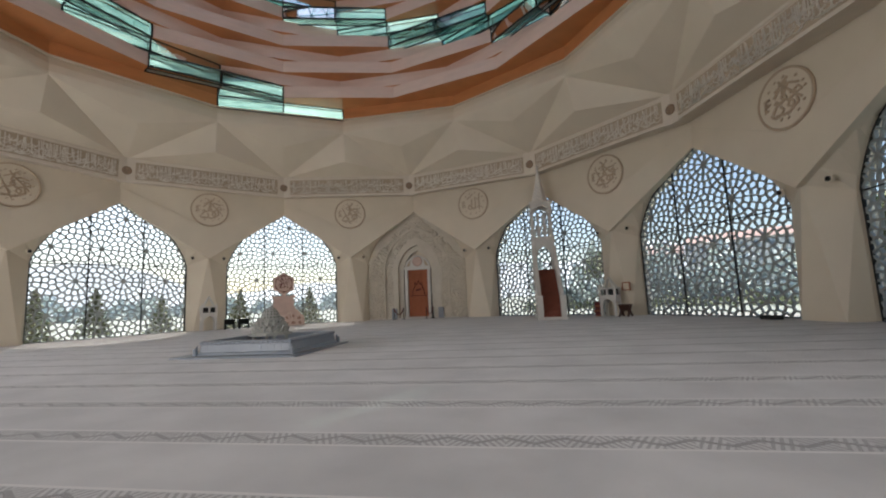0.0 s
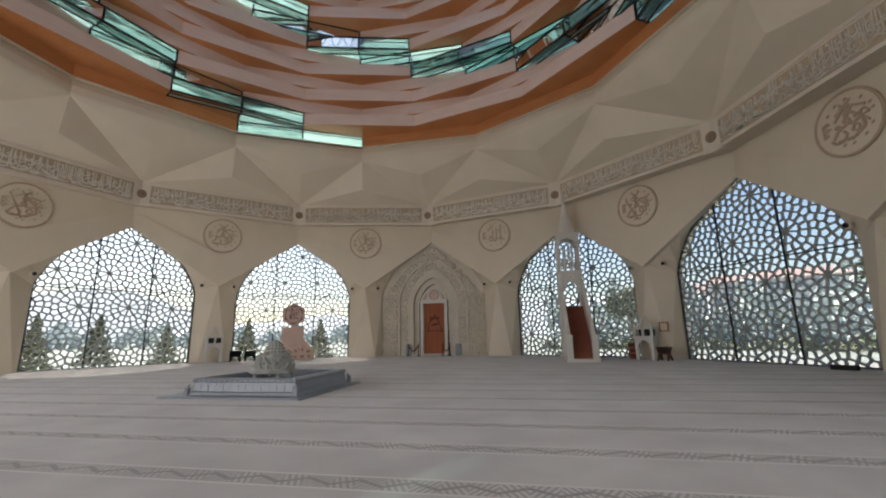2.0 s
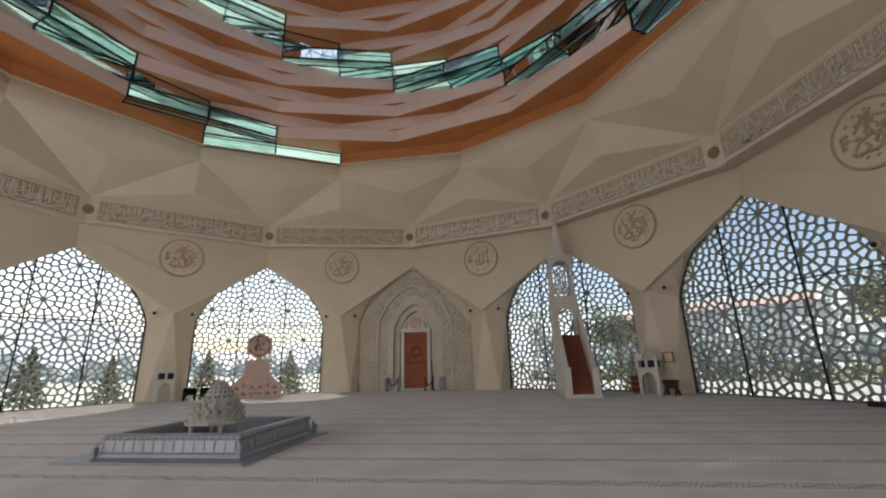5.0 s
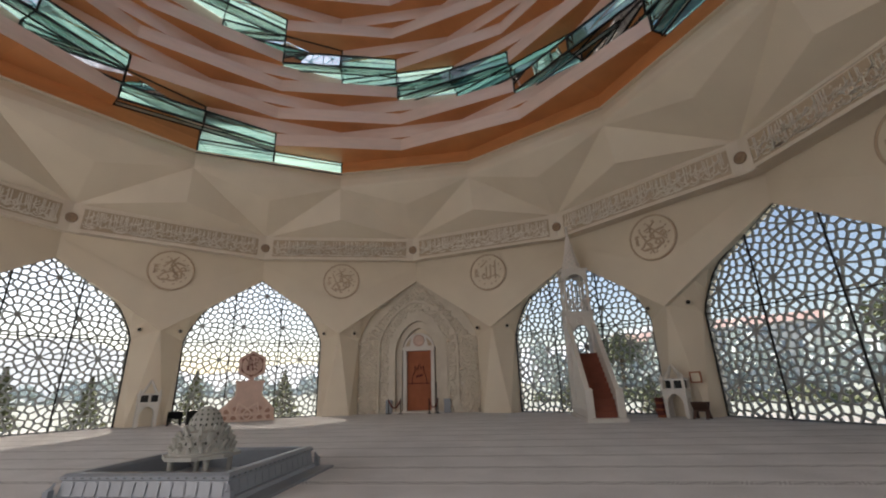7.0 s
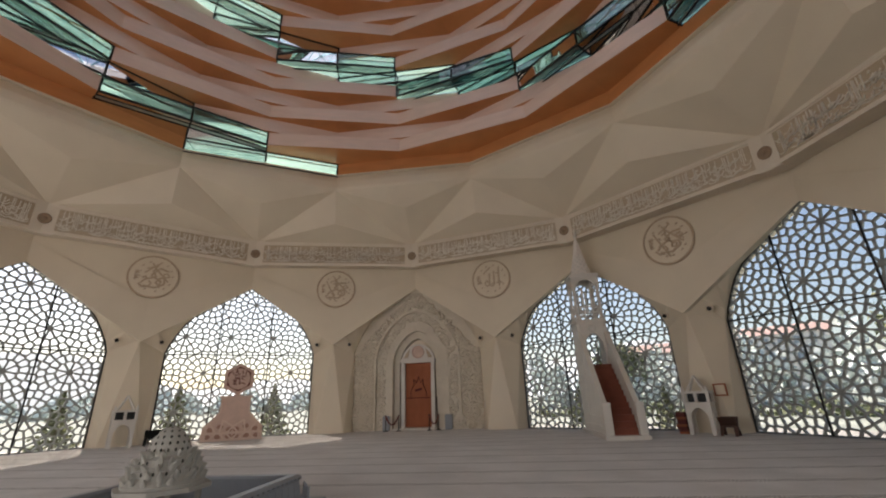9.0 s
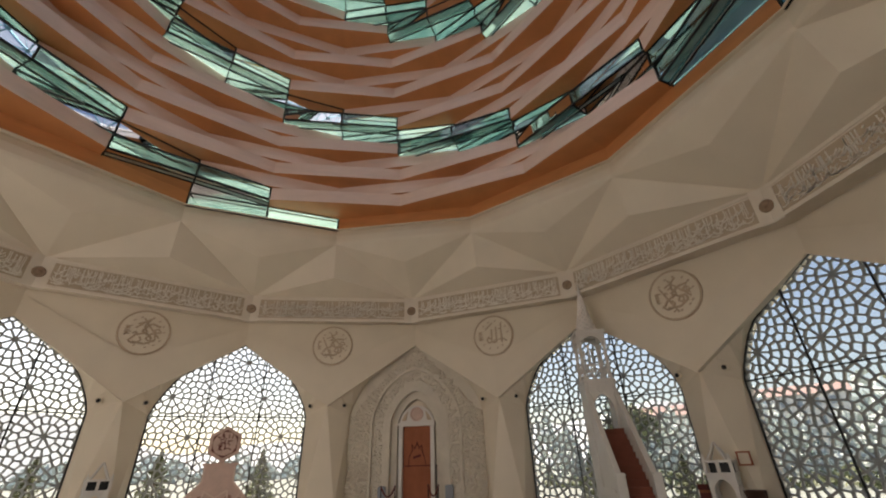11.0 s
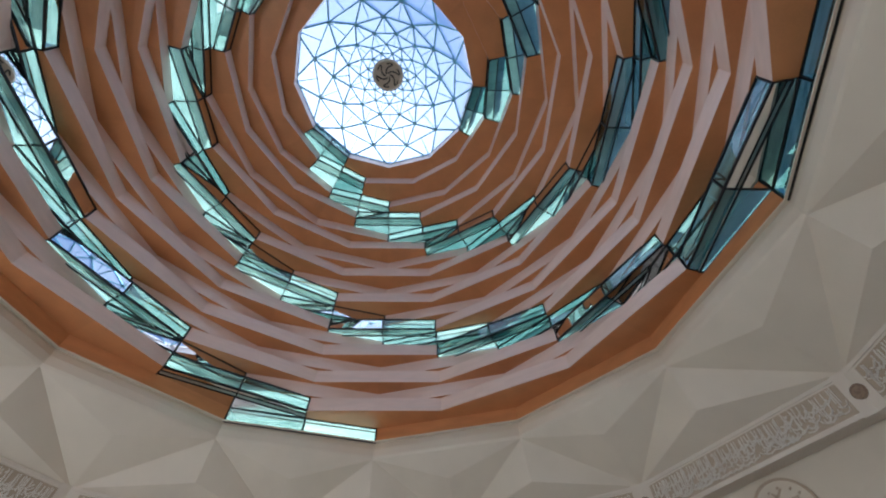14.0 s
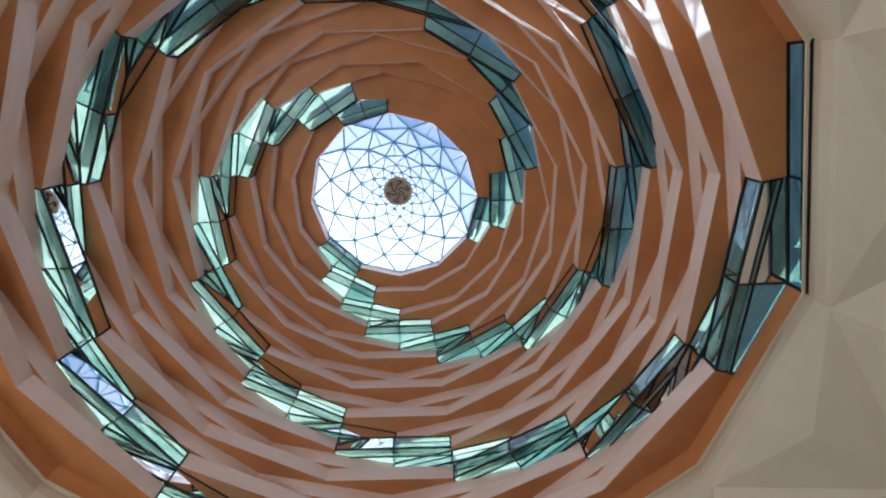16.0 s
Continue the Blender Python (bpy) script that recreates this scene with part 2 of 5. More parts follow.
def prism(bm, loop, depth, mat=0):
    """Extrude a planar loop of Vectors by the vector depth into a closed solid."""
    a = [bm.verts.new(v) for v in loop]
    b = [bm.verts.new(Vector(v) + depth) for v in loop]
    n = len(loop)
    fs = [bm.faces.new(a), bm.faces.new(b[::-1])]
    fs += [bm.faces.new((a[i], b[i], b[(i + 1) % n], a[(i + 1) % n])) for i in range(n)]
    for f in fs:
        f.material_index = mat
    return fs


def beam(bm, p, q, w, h=None, up=Vector((0, 0, 1))):
    """A bar of section w x h from p to q."""
    p, q = Vector(p), Vector(q)
    d = (q - p).normalized()
    s = d.cross(up)
    s = s.normalized() if s.length > 1e-4 else Vector((1, 0, 0))
    t = s.cross(d)
    h = h or w
    c = [s * (w / 2) * i + t * (h / 2) * j for i, j in ((-1, -1), (1, -1), (1, 1), (-1, 1))]
    a, b = [bm.verts.new(p + k) for k in c], [bm.verts.new(q + k) for k in c]
    bm.faces.new(a), bm.faces.new(b[::-1])
    for i in range(4):
        bm.faces.new((a[i], b[i], b[(i + 1) % 4], a[(i + 1) % 4]))


def lathe(bm, profile, n=24, cx=0, cy=0, phase=0.0, close=True):
    """Turn (radius, z) pairs round the upright axis."""
    rings = [[bm.verts.new((cx + r * math.cos(phase + 2 * math.pi * i / n), cy + r * math.sin(phase + 2 * math.pi * i / n), z)) for i in range(n)] for r, z in profile]
    for a, b in zip(rings, rings[1:]):
        for i in range(n):
            bm.faces.new((a[i], a[(i + 1) % n], b[(i + 1) % n], b[i]))
    if close:
        bm.faces.new(rings[0][::-1]), bm.faces.new(rings[-1])


def structure(name, label, category="wall", m=None):
    return tagged(empty(name, m), label, category, "", "structure")


# ---- hall: levels and radii ----
D_WIN, D_UP, Z_PEAK, Z_V = 17.7, 17.3, 7.7, 4.5
R_STUD, Z_BAND0, Z_BAND1 = 16.75, 8.75, 10.1
R_RIM, Z_RIM, Z_WOOD = 14.55, 12.65, 13.6
OUTLINE = [(0.0, Z_PEAK), (1.3, 6.87), (2.5, 6.1), (2.9, 5.62), (3.22, 5.05), (3.46, 4.55), (3.6, 4.1)]
WINDOWS = (-5, -4, -3, -2, -1, 1, 2, 3, 4, 5)

# floor: one carpet sheet
bm = bmesh.new()
prism(bm, [P(k / 2, 18.25 if k % 2 == 0 else 18.6, 0) for k in range(24)], Vector((0, 0, -0.15)))
floor = tagged(part("floor", bm, M_CARPET), "grey beige prayer carpet with patterned row stripes", "carpet", "", "structure")
floor.location.z = 0.0

# upper walls: flat facets facing the half slots, notched by the zigzag of the arches
def upper_wall(k):
    s = k + 0.5
    half = D_UP * math.tan(radians(15))
    loop = [F(s, D_UP, 0, Z_V), F(s, D_UP, half, Z_PEAK), F(s, D_UP, half, Z_BAND0 + 0.35), F(s, D_UP, -half, Z_BAND0 + 0.35), F(s, D_UP, -half, Z_PEAK)]
    bm = bmesh.new()
    out = P(s, 0.3, 0)
    prism(bm, loop, out)
    w = structure("wall_%d" % (k % 12 + 1), "cream plaster wall with zigzag arch edge and round medallion")
    part("upper_panel", bm, M_PLASTER, w)
    # raised chevron along the arch edge, with the medallion field left recessed
    bm = bmesh.new()
    for sg in (1, -1):
        low = [F(s, D_UP, 0, Z_V + 0.003), F(s, D_UP, sg * (half - 0.003), Z_PEAK)]
        high = [F(s, D_UP, sg * (half - 0.003), Z_PEAK + 0.95), F(s, D_UP, 0, 6.45)]
        back = [bm.verts.new(v) for v in low + high]
        front = [bm.verts.new(v + P(s, -d, 0)) for v, d in zip(low + high, (0.17, 0.17, 0.09, 0.09))]
        bm.faces.new(back), bm.faces.new(front[::-1])
        for e in range(4):
            bm.faces.new((back[e], front[e], front[(e + 1) % 4], back[(e + 1) % 4]))
    part("chevron", bm, M_PLASTER, w)
    return w


def pier(k):
    """Folded pier under the zigzag: front wedge, two side facets and the gussets to both arches."""
    s = k + 0.5
    bm = bmesh.new()
    v = bm.verts.new(P(s, D_UP + 0.06, Z_V + 0.1))
    f0, f1 = bm.verts.new(F(s, D_UP + 0.12, -0.75, -0.05)), bm.verts.new(F(s, D_UP + 0.12, 0.75, -0.05))
    bm.faces.new((f0, f1, v))
    for sg, slot in ((1, k + 1), (-1, k)):
        def w(u, z):
            return F(slot, D_WIN, -sg * u, z)
        base, shoulder = bm.verts.new(w(3.6, -0.05)), bm.verts.new(w(3.6, 4.1))
        foot = f1 if sg == 1 else f0
        bm.faces.new((foot, base, shoulder, v))
        backb, backs = bm.verts.new(w(3.6, -0.05) + P(slot, 0.5, 0)), bm.verts.new(w(3.6, 4.1) + P(slot, 0.5, 0))
        bm.faces.new((base, backb, backs, shoulder))
        # gusset between arch outline and zigzag
        prev_o, prev_z, prev_b = shoulder, v, backs
        n = len(OUTLINE)
        for i in range(n - 2, -1, -1):
            u, z = OUTLINE[i]
            f = i / (n - 1)
            top = P(slot, D_UP / math.cos(radians(15)) + 0.02, Z_PEAK + 0.1)
            zz = bm.verts.new(top.lerp(v.co, f ** 0.8))
            o = bm.verts.new(w(u, z))
            b = bm.verts.new(w(u, z) + P(slot, 0.5, 0))
            bm.faces.new((prev_o, o, zz, prev_z))
            bm.faces.new((prev_o, prev_b, b, o))
            prev_o, prev_z, prev_b = o, zz, b
    bmesh.ops.remove_doubles(bm, verts=bm.verts, dist=0.002)
    # closing back
    w = structure("pier_%d" % (k % 12 + 1), "folded cream plaster pier between two arches")
    part("pier_face", bm, M_PLASTER, w)
    bm = bmesh.new()
    bk = D_WIN + 0.5
    prism(bm, [F(s, bk + 0.1, -1.15, -0.05), F(s, bk + 0.1, 1.15, -0.05), F(s, bk + 0.1, 1.15, 4.1), F(s, bk + 0.1, -1.15, 4.1)], P(s, 0.3, 0))
    part("pier_core", bm, M_PLASTER, w)
    return w


def spotlight(s, u):
    t = tagged(empty("spotlight", Matrix.Translation(F(s, D_UP + 0.16, u, 4.55)) @ pose(0, 0, 0, 90, 0, -30 * s)), "small black round wall spotlight set in plaster", "lamp", "wall spotlights")
    bm = bmesh.new()
    lathe(bm, [(0.13, -0.05), (0.13, 0.02), (0.10, 0.05), (0.09, 0.05)], 16)
    part("rim", bm, M_PLASTER, t)
    bm = bmesh.new()
    lathe(bm, [(0.085, 0.0), (0.085, 0.09), (0.06, 0.10), (0.05, 0.06)], 16)
    part("housing", bm, M_BLACK, t)
    return t


for k in range(-6, 6):
    upper_wall(k)
    pier(k)
for k in range(-3, 4):
    for u in (-0.88, 0.88):
        spotlight(k + 0.5, u)

# band with raised script, twelve straight panels
band = structure("frieze_band", "cream plaster band of raised script round the hall", "frieze")


def band_panel(k):
    bm = bmesh.new()
    a, b = P(k, R_STUD, 0), P(k + 1, R_STUD, 0)
    oa, ob_ = P(k, R_STUD + 1.4, 0), P(k + 1, R_STUD + 1.4, 0)
    d = (b - a).normalized()
    n = P(k + 0.5, -1, 0)
    up = lambda z: Vector((0, 0, z))
    prism(bm, [a + up(Z_BAND0), b + up(Z_BAND0), ob_ + up(Z_BAND0 + 0.25), oa + up(Z_BAND0 + 0.25)], up(Z_BAND1 - Z_BAND0 + 0.02))
    for z0, z1 in ((Z_BAND0, Z_BAND0 + 0.10), (Z_BAND1 - 0.10, Z_BAND1 + 0.02)):
        prism(bm, [a + up(z0), b + up(z0), b + up(z1), a + up(z1)], n * 0.05)
    part("band_panel", bm, M_BAND, band)
    bm = bmesh.new()
    L = (b - a).length
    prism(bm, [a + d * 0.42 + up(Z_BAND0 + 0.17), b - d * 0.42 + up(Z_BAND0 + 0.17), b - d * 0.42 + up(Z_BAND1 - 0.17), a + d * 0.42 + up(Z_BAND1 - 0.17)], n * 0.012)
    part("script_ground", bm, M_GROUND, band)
    return L


BAND_L = [band_panel(k) for k in range(12)][0]


def script_mesh(length, height, seed):
    """Raised strokes of a dense script panel: uprights, sweeping bowls and dots, on the x-z plane, proud towards -y."""
    rnd = random.Random(seed)
    bm = bmesh.new()

    def stroke(pts, w):
        for (x0, z0), (x1, z1) in zip(pts, pts[1:]):
            dx, dz = x1 - x0, z1 - z0
            n = math.hypot(dx, dz) or 1
            ox, oz = -dz / n * w / 2, dx / n * w / 2
            ex, ez = dx / n * w * 0.3, dz / n * w * 0.3
            prism(bm, [Vector((x0 + ox - ex, 0, z0 + oz - ez)), Vector((x0 - ox - ex, 0, z0 - oz - ez)), Vector((x1 - ox + ex, 0, z1 - oz + ez)), Vector((x1 + ox + ex, 0, z1 + oz + ez))], Vector((0, -0.03, 0)))
    x = 0.12
    while x < length - 0.12:
        kind = rnd.random()
        if kind < 0.62:
            lean = rnd.uniform(-0.05, 0.05)
            stroke([(x + lean, height * rnd.uniform(0.88, 0.98)), (x, height * rnd.uniform(0.12, 0.5))], 0.031)
        if kind < 0.4 or kind > 0.8:
            r = rnd.uniform(0.09, 0.17)
            zc = height * rnd.uniform(0.2, 0.42)
            a0 = rnd.uniform(2.8, 3.4)
            stroke([(x + r * math.cos(a0 + i * 0.63), zc + r * 0.8 * math.sin(a0 + i * 0.63)) for i in range(6)], 0.031)
        if kind > 0.55:
            zc = height * rnd.uniform(0.45, 0.7)
            stroke([(x - 0.12, zc), (x - 0.03, zc - 0.05), (x + 0.07, zc + 0.02), (x + 0.13, zc + 0.09)], 0.036)
        if rnd.random() < 0.4:
            zc = height * rnd.uniform(0.08, 0.9)
            stroke([(x + 0.04, zc), (x + 0.08, zc + 0.04)], 0.045)
        if rnd.random() < 0.28:
            stroke([(x - 0.05, height * 0.10), (x + 0.12, height * 0.05), (x + 0.3, height * 0.12)], 0.036)
        x += rnd.uniform(0.055, 0.085)
    me = bpy.data.meshes.new("script")
    bmesh.ops.recalc_face_normals(bm, faces=bm.faces)
    bm.to_mesh(me)
    bm.free()
    me.materials.append(M_STROKE)
    return me


scripts = [script_mesh(BAND_L - 0.9, Z_BAND1 - Z_BAND0 - 0.38, i) for i in range(3)]
for k in range(12):
    o = new("script", scripts[k % 3])
    o.parent = band
    a, b = P(k, R_STUD - 0.013, 0), P(k + 1, R_STUD - 0.013, 0)
    d = (b - a).normalized()
    x0 = a + d * 0.45
    n_in = P(k + 0.5, -0.012, 0)
    rot = Matrix((d, Vector((-d.y, d.x, 0)), Vector((0, 0, 1)))).transposed().to_4x4()
    o.matrix_world = Matrix.Translation(x0 + n_in * 0.3 + Vector((0, 0, Z_BAND0 + 0.19))) @ rot
    # corner block with its round boss
    blk = bmesh.new()
    prism(blk, [P(k, R_STUD - 0.06, Z_BAND0 - 0.04), P(k, R_STUD - 0.06, Z_BAND0 - 0.04) + d * 0.40 - n_in * 3, P(k, R_STUD - 0.06, Z_BAND1 + 0.05) + d * 0.40 - n_in * 3, P(k, R_STUD - 0.06, Z_BAND1 + 0.05)], P(k, 0.2, 0))
    e = (P(k - 1, R_STUD, 0) - a).normalized()
    prism(blk, [P(k, R_STUD - 0.06, Z_BAND0 - 0.04), P(k, R_STUD - 0.06, Z_BAND0 - 0.04) + e * 0.40, P(k, R_STUD - 0.06, Z_BAND1 + 0.05) + e * 0.40, P(k, R_STUD - 0.06, Z_BAND1 + 0.05)], P(k, 0.2, 0))
    part("corner_block", blk, M_BAND, band)
    st = bmesh.new()
    lathe(st, [(0.24, 0), (0.24, 0.05), (0.2, 0.08), (0.16, 0.05), (0.09, 0.05), (0.03, 0.09)], 18)
    s = part("boss", st, M_BOSS, band, "round brown carved boss")
    s.matrix_world = Matrix.Translation(P(k, R_STUD - 0.085, 9.38)) @ pose(0, 0, 0, 90, 0, -30 * k)


# ---- folded star belt and cornice ----
FOLD = 0.26
bm = bmesh.new()
zb = Z_BAND1
S = [bm.verts.new(P(k, R_STUD + 0.05, zb)) for k in range(12)]
A = [bm.verts.new(P(k + 0.5, R_RIM, Z_RIM)) for k in range(12)]
N = [bm.verts.new(P(k + 0.5, 15.05, 10.85)) for k in range(12)]
B = [bm.verts.new(P(k, R_STUD + 1.2, zb)) for k in range(12)]
for k in range(12):
    j = (k + 1) % 12
    bm.faces.new((S[k], A[k], N[k])), bm.faces.new((A[k], S[j], N[k])), bm.faces.new((S[k], N[k], S[j]))
    fold = (S[j].co + A[k].co + A[j].co) / 3
    fold = bm.verts.new(fold - (A[k].co - S[j].co).cross(A[j].co - S[j].co).normalized() * FOLD)
    for p, q in ((S[j], A[k]), (A[k], A[j]), (A[j], S[j])):
        bm.faces.new((p, q, fold))
    bm.faces.new((S[k], S[j], B[j], B[k]))
tagged(part("ceiling_star_belt", bm, M_PLASTER), "cream plaster belt folded into triangular star facets", "ceiling", "", "structure")
bm = bmesh.new()
prof = [(0.0, Z_RIM), (-0.05, Z_RIM + 0.12), (-0.05, Z_RIM + 0.5), (0.04, Z_RIM + 0.78), (0.16, Z_WOOD), (0.6, Z_WOOD + 0.02), (2.2, Z_WOOD - 0.3), (2.2, Z_RIM)]
rings = [[bm.verts.new(P(k + 0.5, R_RIM + dr, z)) for k in range(12)] for dr, z in prof]
for a, b in zip(rings, rings[1:]):
    for k in range(12):
        bm.faces.new((a[k], a[(k + 1) % 12], b[(k + 1) % 12], b[k]))
tagged(part("ceiling_cornice", bm, M_PLASTER), "smooth pale plaster cornice under the dome", "cornice", "", "structure")

# ---- spiral dome: stacked twelve-sided rings, each turned half a facet ----
RING_H, RINGS = 0.757, 19
S_PROFILE = [(13.6, 13.75), (14.3, 13.4), (15.9, 13.05), (17.4, 12.6), (18.9, 12.1), (20.4, 11.3), (21.9, 10.5), (23.4, 9.45), (24.9, 8.1), (26.4, 6.3), (27.2, 5.2)]


def s_radius(z):
    for (z0, r0), (z1, r1) in zip(S_PROFILE, S_PROFILE[1:]):
        if z <= z1:
            return r0 + (r1 - r0) * (z - z0) / (z1 - z0)
    return S_PROFILE[-1][1]


def ring_geo(n):
    """Vertex radius, floor height and slot offset of ring n; even rings sit back, odd rings stand proud."""
    z = Z_WOOD + RING_H * n
    if n % 2:
        return s_radius(z), z, 0.0
    if n == RINGS - 1:
        return 5.25, z, 0.5
    if n == 0:
        return 14.62, z, 0.5
    return (s_radius(z - RING_H) + s_radius(z + RING_H)) / 2 / math.cos(radians(15)), z, 0.5


def glazed(n, k):
    """Facet k of ring n belongs to one of the three glass arms."""
    off = 0.5 if n % 2 == 0 else 0.0
    centre = k + off + 0.5
    return any(abs((centre - (c - 0.5 * n)) % 12) < 0.1 or abs((centre - (c - 0.5 * n)) % 12 - 12) < 0.1 for c in (-1, 3, 7))


arms = [tagged(empty("skylight_arm_%d" % (i + 1)), "spiral strip of teal glass panes in black frames", "window", "", "structure") for i in range(3)]


def arm_of(n, k):
    centre = k + (0.5 if n % 2 == 0 else 0.0) + 0.5
    gaps = [min((centre - (c - 0.5 * n)) % 12, 12 - (centre - (c - 0.5 * n)) % 12) for c in (-1, 3, 7)]
    return arms[gaps.index(min(gaps))]


def pane(loop, parent, name="pane"):
    b = bmesh.new()
    b.faces.new([b.verts.new(v) for v in loop])
    return part(name, b, M_GLASS_TEAL if name == "outer_pane" else M_GLASS_DEEP, parent)


def ring_point(n, h, z, grow=0.0):
    """Point of ring n at half slot h: a corner or the middle of a facet."""
    r, _, off = ring_geo(n)
    corner = (h % 2 == 0) == (off == 0.0)
    return P(h / 2, (r + grow) * (1.0 if corner else math.cos(radians(15))), z)


bm = bmesh.new()
for n in range(RINGS):
    r, z, off = ring_geo(n)
    h = Vector((0, 0, RING_H))
    for k in range(12):
        a, b = P(k + off, r, z), P(k + 1 + off, r, z)
        if not glazed(n, k):
            lift = Vector((0, 0, 0.004))
            oa, ob_ = P(k + off, r + 0.14, z), P(k + 1 + off, r + 0.14, z)
            fs = prism(bm, [a + lift, b + lift, ob_ + lift, oa + lift], h - 2 * lift, 0)
            if n:
                fs[2].material_index = 1
            continue
        arm, m = arm_of(n, k), (a + b) / 2
        for p, q in ((a, m), (m, b)):
            pane([p, q, q + h, p + h], arm)
        fb = bmesh.new()
        for p, q in ((a, b), (a + h, b + h), (a, a + h), (m, m + h), (b, b + h)):
            beam(fb, p, q, 0.075, 0.075)
        part("frame", fb, M_BLACK, arm)
        # outer skin added round the glazing, frosted so sun enters as glow, not beams
        oa, ob_ = P(k + off, r + 0.5, z - 0.1), P(k + 1 + off, r + 0.5, z - 0.1)
        om = (oa + ob_) / 2
        up = h * 1.25
        pane([oa, ob_, ob_ + up, oa + up], arm, "outer_pane")
        # lid added over the gap to keep direct sun out
        pane([oa + up, ob_ + up, P(k + 1 + off, r + 0.05, z - 0.1) + up, P(k + off, r + 0.05, z - 0.1) + up], arm, "outer_pane")
        fb = bmesh.new()
        for p, q in ((oa, ob_), (om, om + up), (oa, oa + up), (oa + up, ob_ + up), (b, ob_)):
            beam(fb, p, q, 0.055, 0.055)
        part("outer_frame", fb, M_BLACK, arm)
    if n == RINGS - 1:
        continue
    # level annulus between this ring and the next: soffit or hidden shelf
    zt = z + RING_H
    off2 = ring_geo(n + 1)[2]
    for hs in range(24):
        o0, o1 = ring_point(n, hs, zt, 0.07), ring_point(n, hs + 1, zt, 0.07)
        i0, i1 = ring_point(n + 1, hs, zt, 0.012), ring_point(n + 1, hs + 1, zt, 0.012)
        k_up, k_dn = int(math.floor((hs + 0.5) / 2 - off2)) % 12, int(math.floor((hs + 0.5) / 2 - off)) % 12
        d0, d1 = o0.xy.length - i0.xy.length, o1.xy.length - i1.xy.length
        if d0 * d1 < 0:
            f = d0 / (d0 - d1)
            c = (o0.lerp(o1, f) + i0.lerp(i1, f)) / 2
            pieces = (([o0, c, i0], d0 > 0), ([c, o1, i1], d1 > 0))
        else:
            pieces = (([o0, o1, i1, i0], d0 + d1 > 0),)
        for loop, soffit in pieces:
            ring, kk = (n + 1, k_up) if soffit else (n, k_dn)
            if glazed(ring, kk):
                pane(loop, arm_of(ring, kk), "soffit_pane")
                # second lid added above the soffit glass to stop sunbeams
                pane([v + Vector((0, 0, 0.11)) for v in loop], arm_of(ring, kk), "outer_pane")
                fb = bmesh.new()
                beam(fb, loop[0], loop[-1], 0.06, 0.06)
                part("soffit_bar", fb, M_BLACK, arm_of(ring, kk))
            else:
                prism(bm, loop, Vector((0, 0, 0.06 if soffit else -0.06)), 0)
dome = tagged(part("ceiling_dome", bm, [M_WOOD, M_FASCIA]), "stepped orange brown wooden dome of twelve sided rings", "ceiling", "", "structure")
# ring between cornice and first wooden ring
bm = bmesh.new()
for k in range(12):
    prism(bm, [P(k + 0.5, 14.5, Z_WOOD - 0.02), P(k + 1.5, 14.5, Z_WOOD - 0.02), P(k + 1.5, 15.4, Z_WOOD - 0.02), P(k + 0.5, 15.4, Z_WOOD - 0.02)], Vector((0, 0, 0.05)))
tagged(part("ceiling_shelf", bm, M_PLASTER), "pale plaster ledge at the foot of the dome", "ceiling", "", "structure")

# ---- glazed lantern over the eye of the dome ----
lantern = structure("skylight_lantern", "shallow glass lantern of blue steel triangles with carved boss", "skylight")
LR = [(5.5, 0.0), (4.35, 0.9), (3.35, 1.45), (2.5, 1.8), (1.8, 2.02), (1.3, 2.12), (0.9, 2.17)]
nodes = [[P(k + (0.5 if i % 2 == 0 else 0.0), r, 27.6 + dz) for k in range(12)] for i, (r, dz) in enumerate(LR)]
bars, panes = bmesh.new(), []
for i, (row, nxt) in enumerate(zip(nodes, nodes[1:])):
    w = 0.078 if i < 3 else 0.058
    sh = 0 if i % 2 == 0 else -1
    for k in range(12):
        a, b = nxt[(k + sh) % 12], nxt[(k + sh + 1) % 12]
        beam(bars, row[k], a, w), beam(bars, row[k], b, w), beam(bars, a, b, w * 0.7), beam(bars, row[k], row[(k + 1) % 12], w * 0.8)
        if i < 4:
            beam(bars, row[k], (a + b) / 2, w * 0.45)
        panes += [(row[k], b, a), (row[k], row[(k + 1) % 12], b)]
part("steel_bars", bars, M_BLUE_STEEL, lantern)
M_LANTERN = frosted_material("milky_lantern_glass", (0.25, 0.295, 0.33), (0.29, 0.43, 0.56), 0.5)
for t in panes:
    g = bmesh.new()
    g.faces.new([g.verts.new(v) for v in t])
    part("pane", g, M_LANTERN, lantern)
bm = bmesh.new()
lathe(bm, [(0.98, 0.0), (0.98, -0.08), (0.86, -0.12), (0.80, -0.06), (0.2, -0.06)], 32)
b0 = part("boss", bm, M_GROUND, lantern, "round brown boss with six curled petals")
b0.location.z = 29.72
bm = bmesh.new()
for i in range(6):
    a0 = math.pi / 3 * i
    pts = [Vector((math.cos(a0) * 0.12, math.sin(a0) * 0.12, 0))]
    for j in range(9):
        t = j / 8
        ang = a0 + 1.25 * math.sin(t * math.pi * 0.8)
        rr = 0.14 + 0.6 * math.sin(t * math.pi * 0.62)
        pts.append(Vector((rr * math.cos(ang), rr * math.sin(ang), 0)))
    for p, q in zip(pts, pts[1:]):
        beam(bm, p, q, 0.07, 0.06)
pt_ = part("petals", bm, M_BLACK, lantern)
pt_.location.z = 29.63


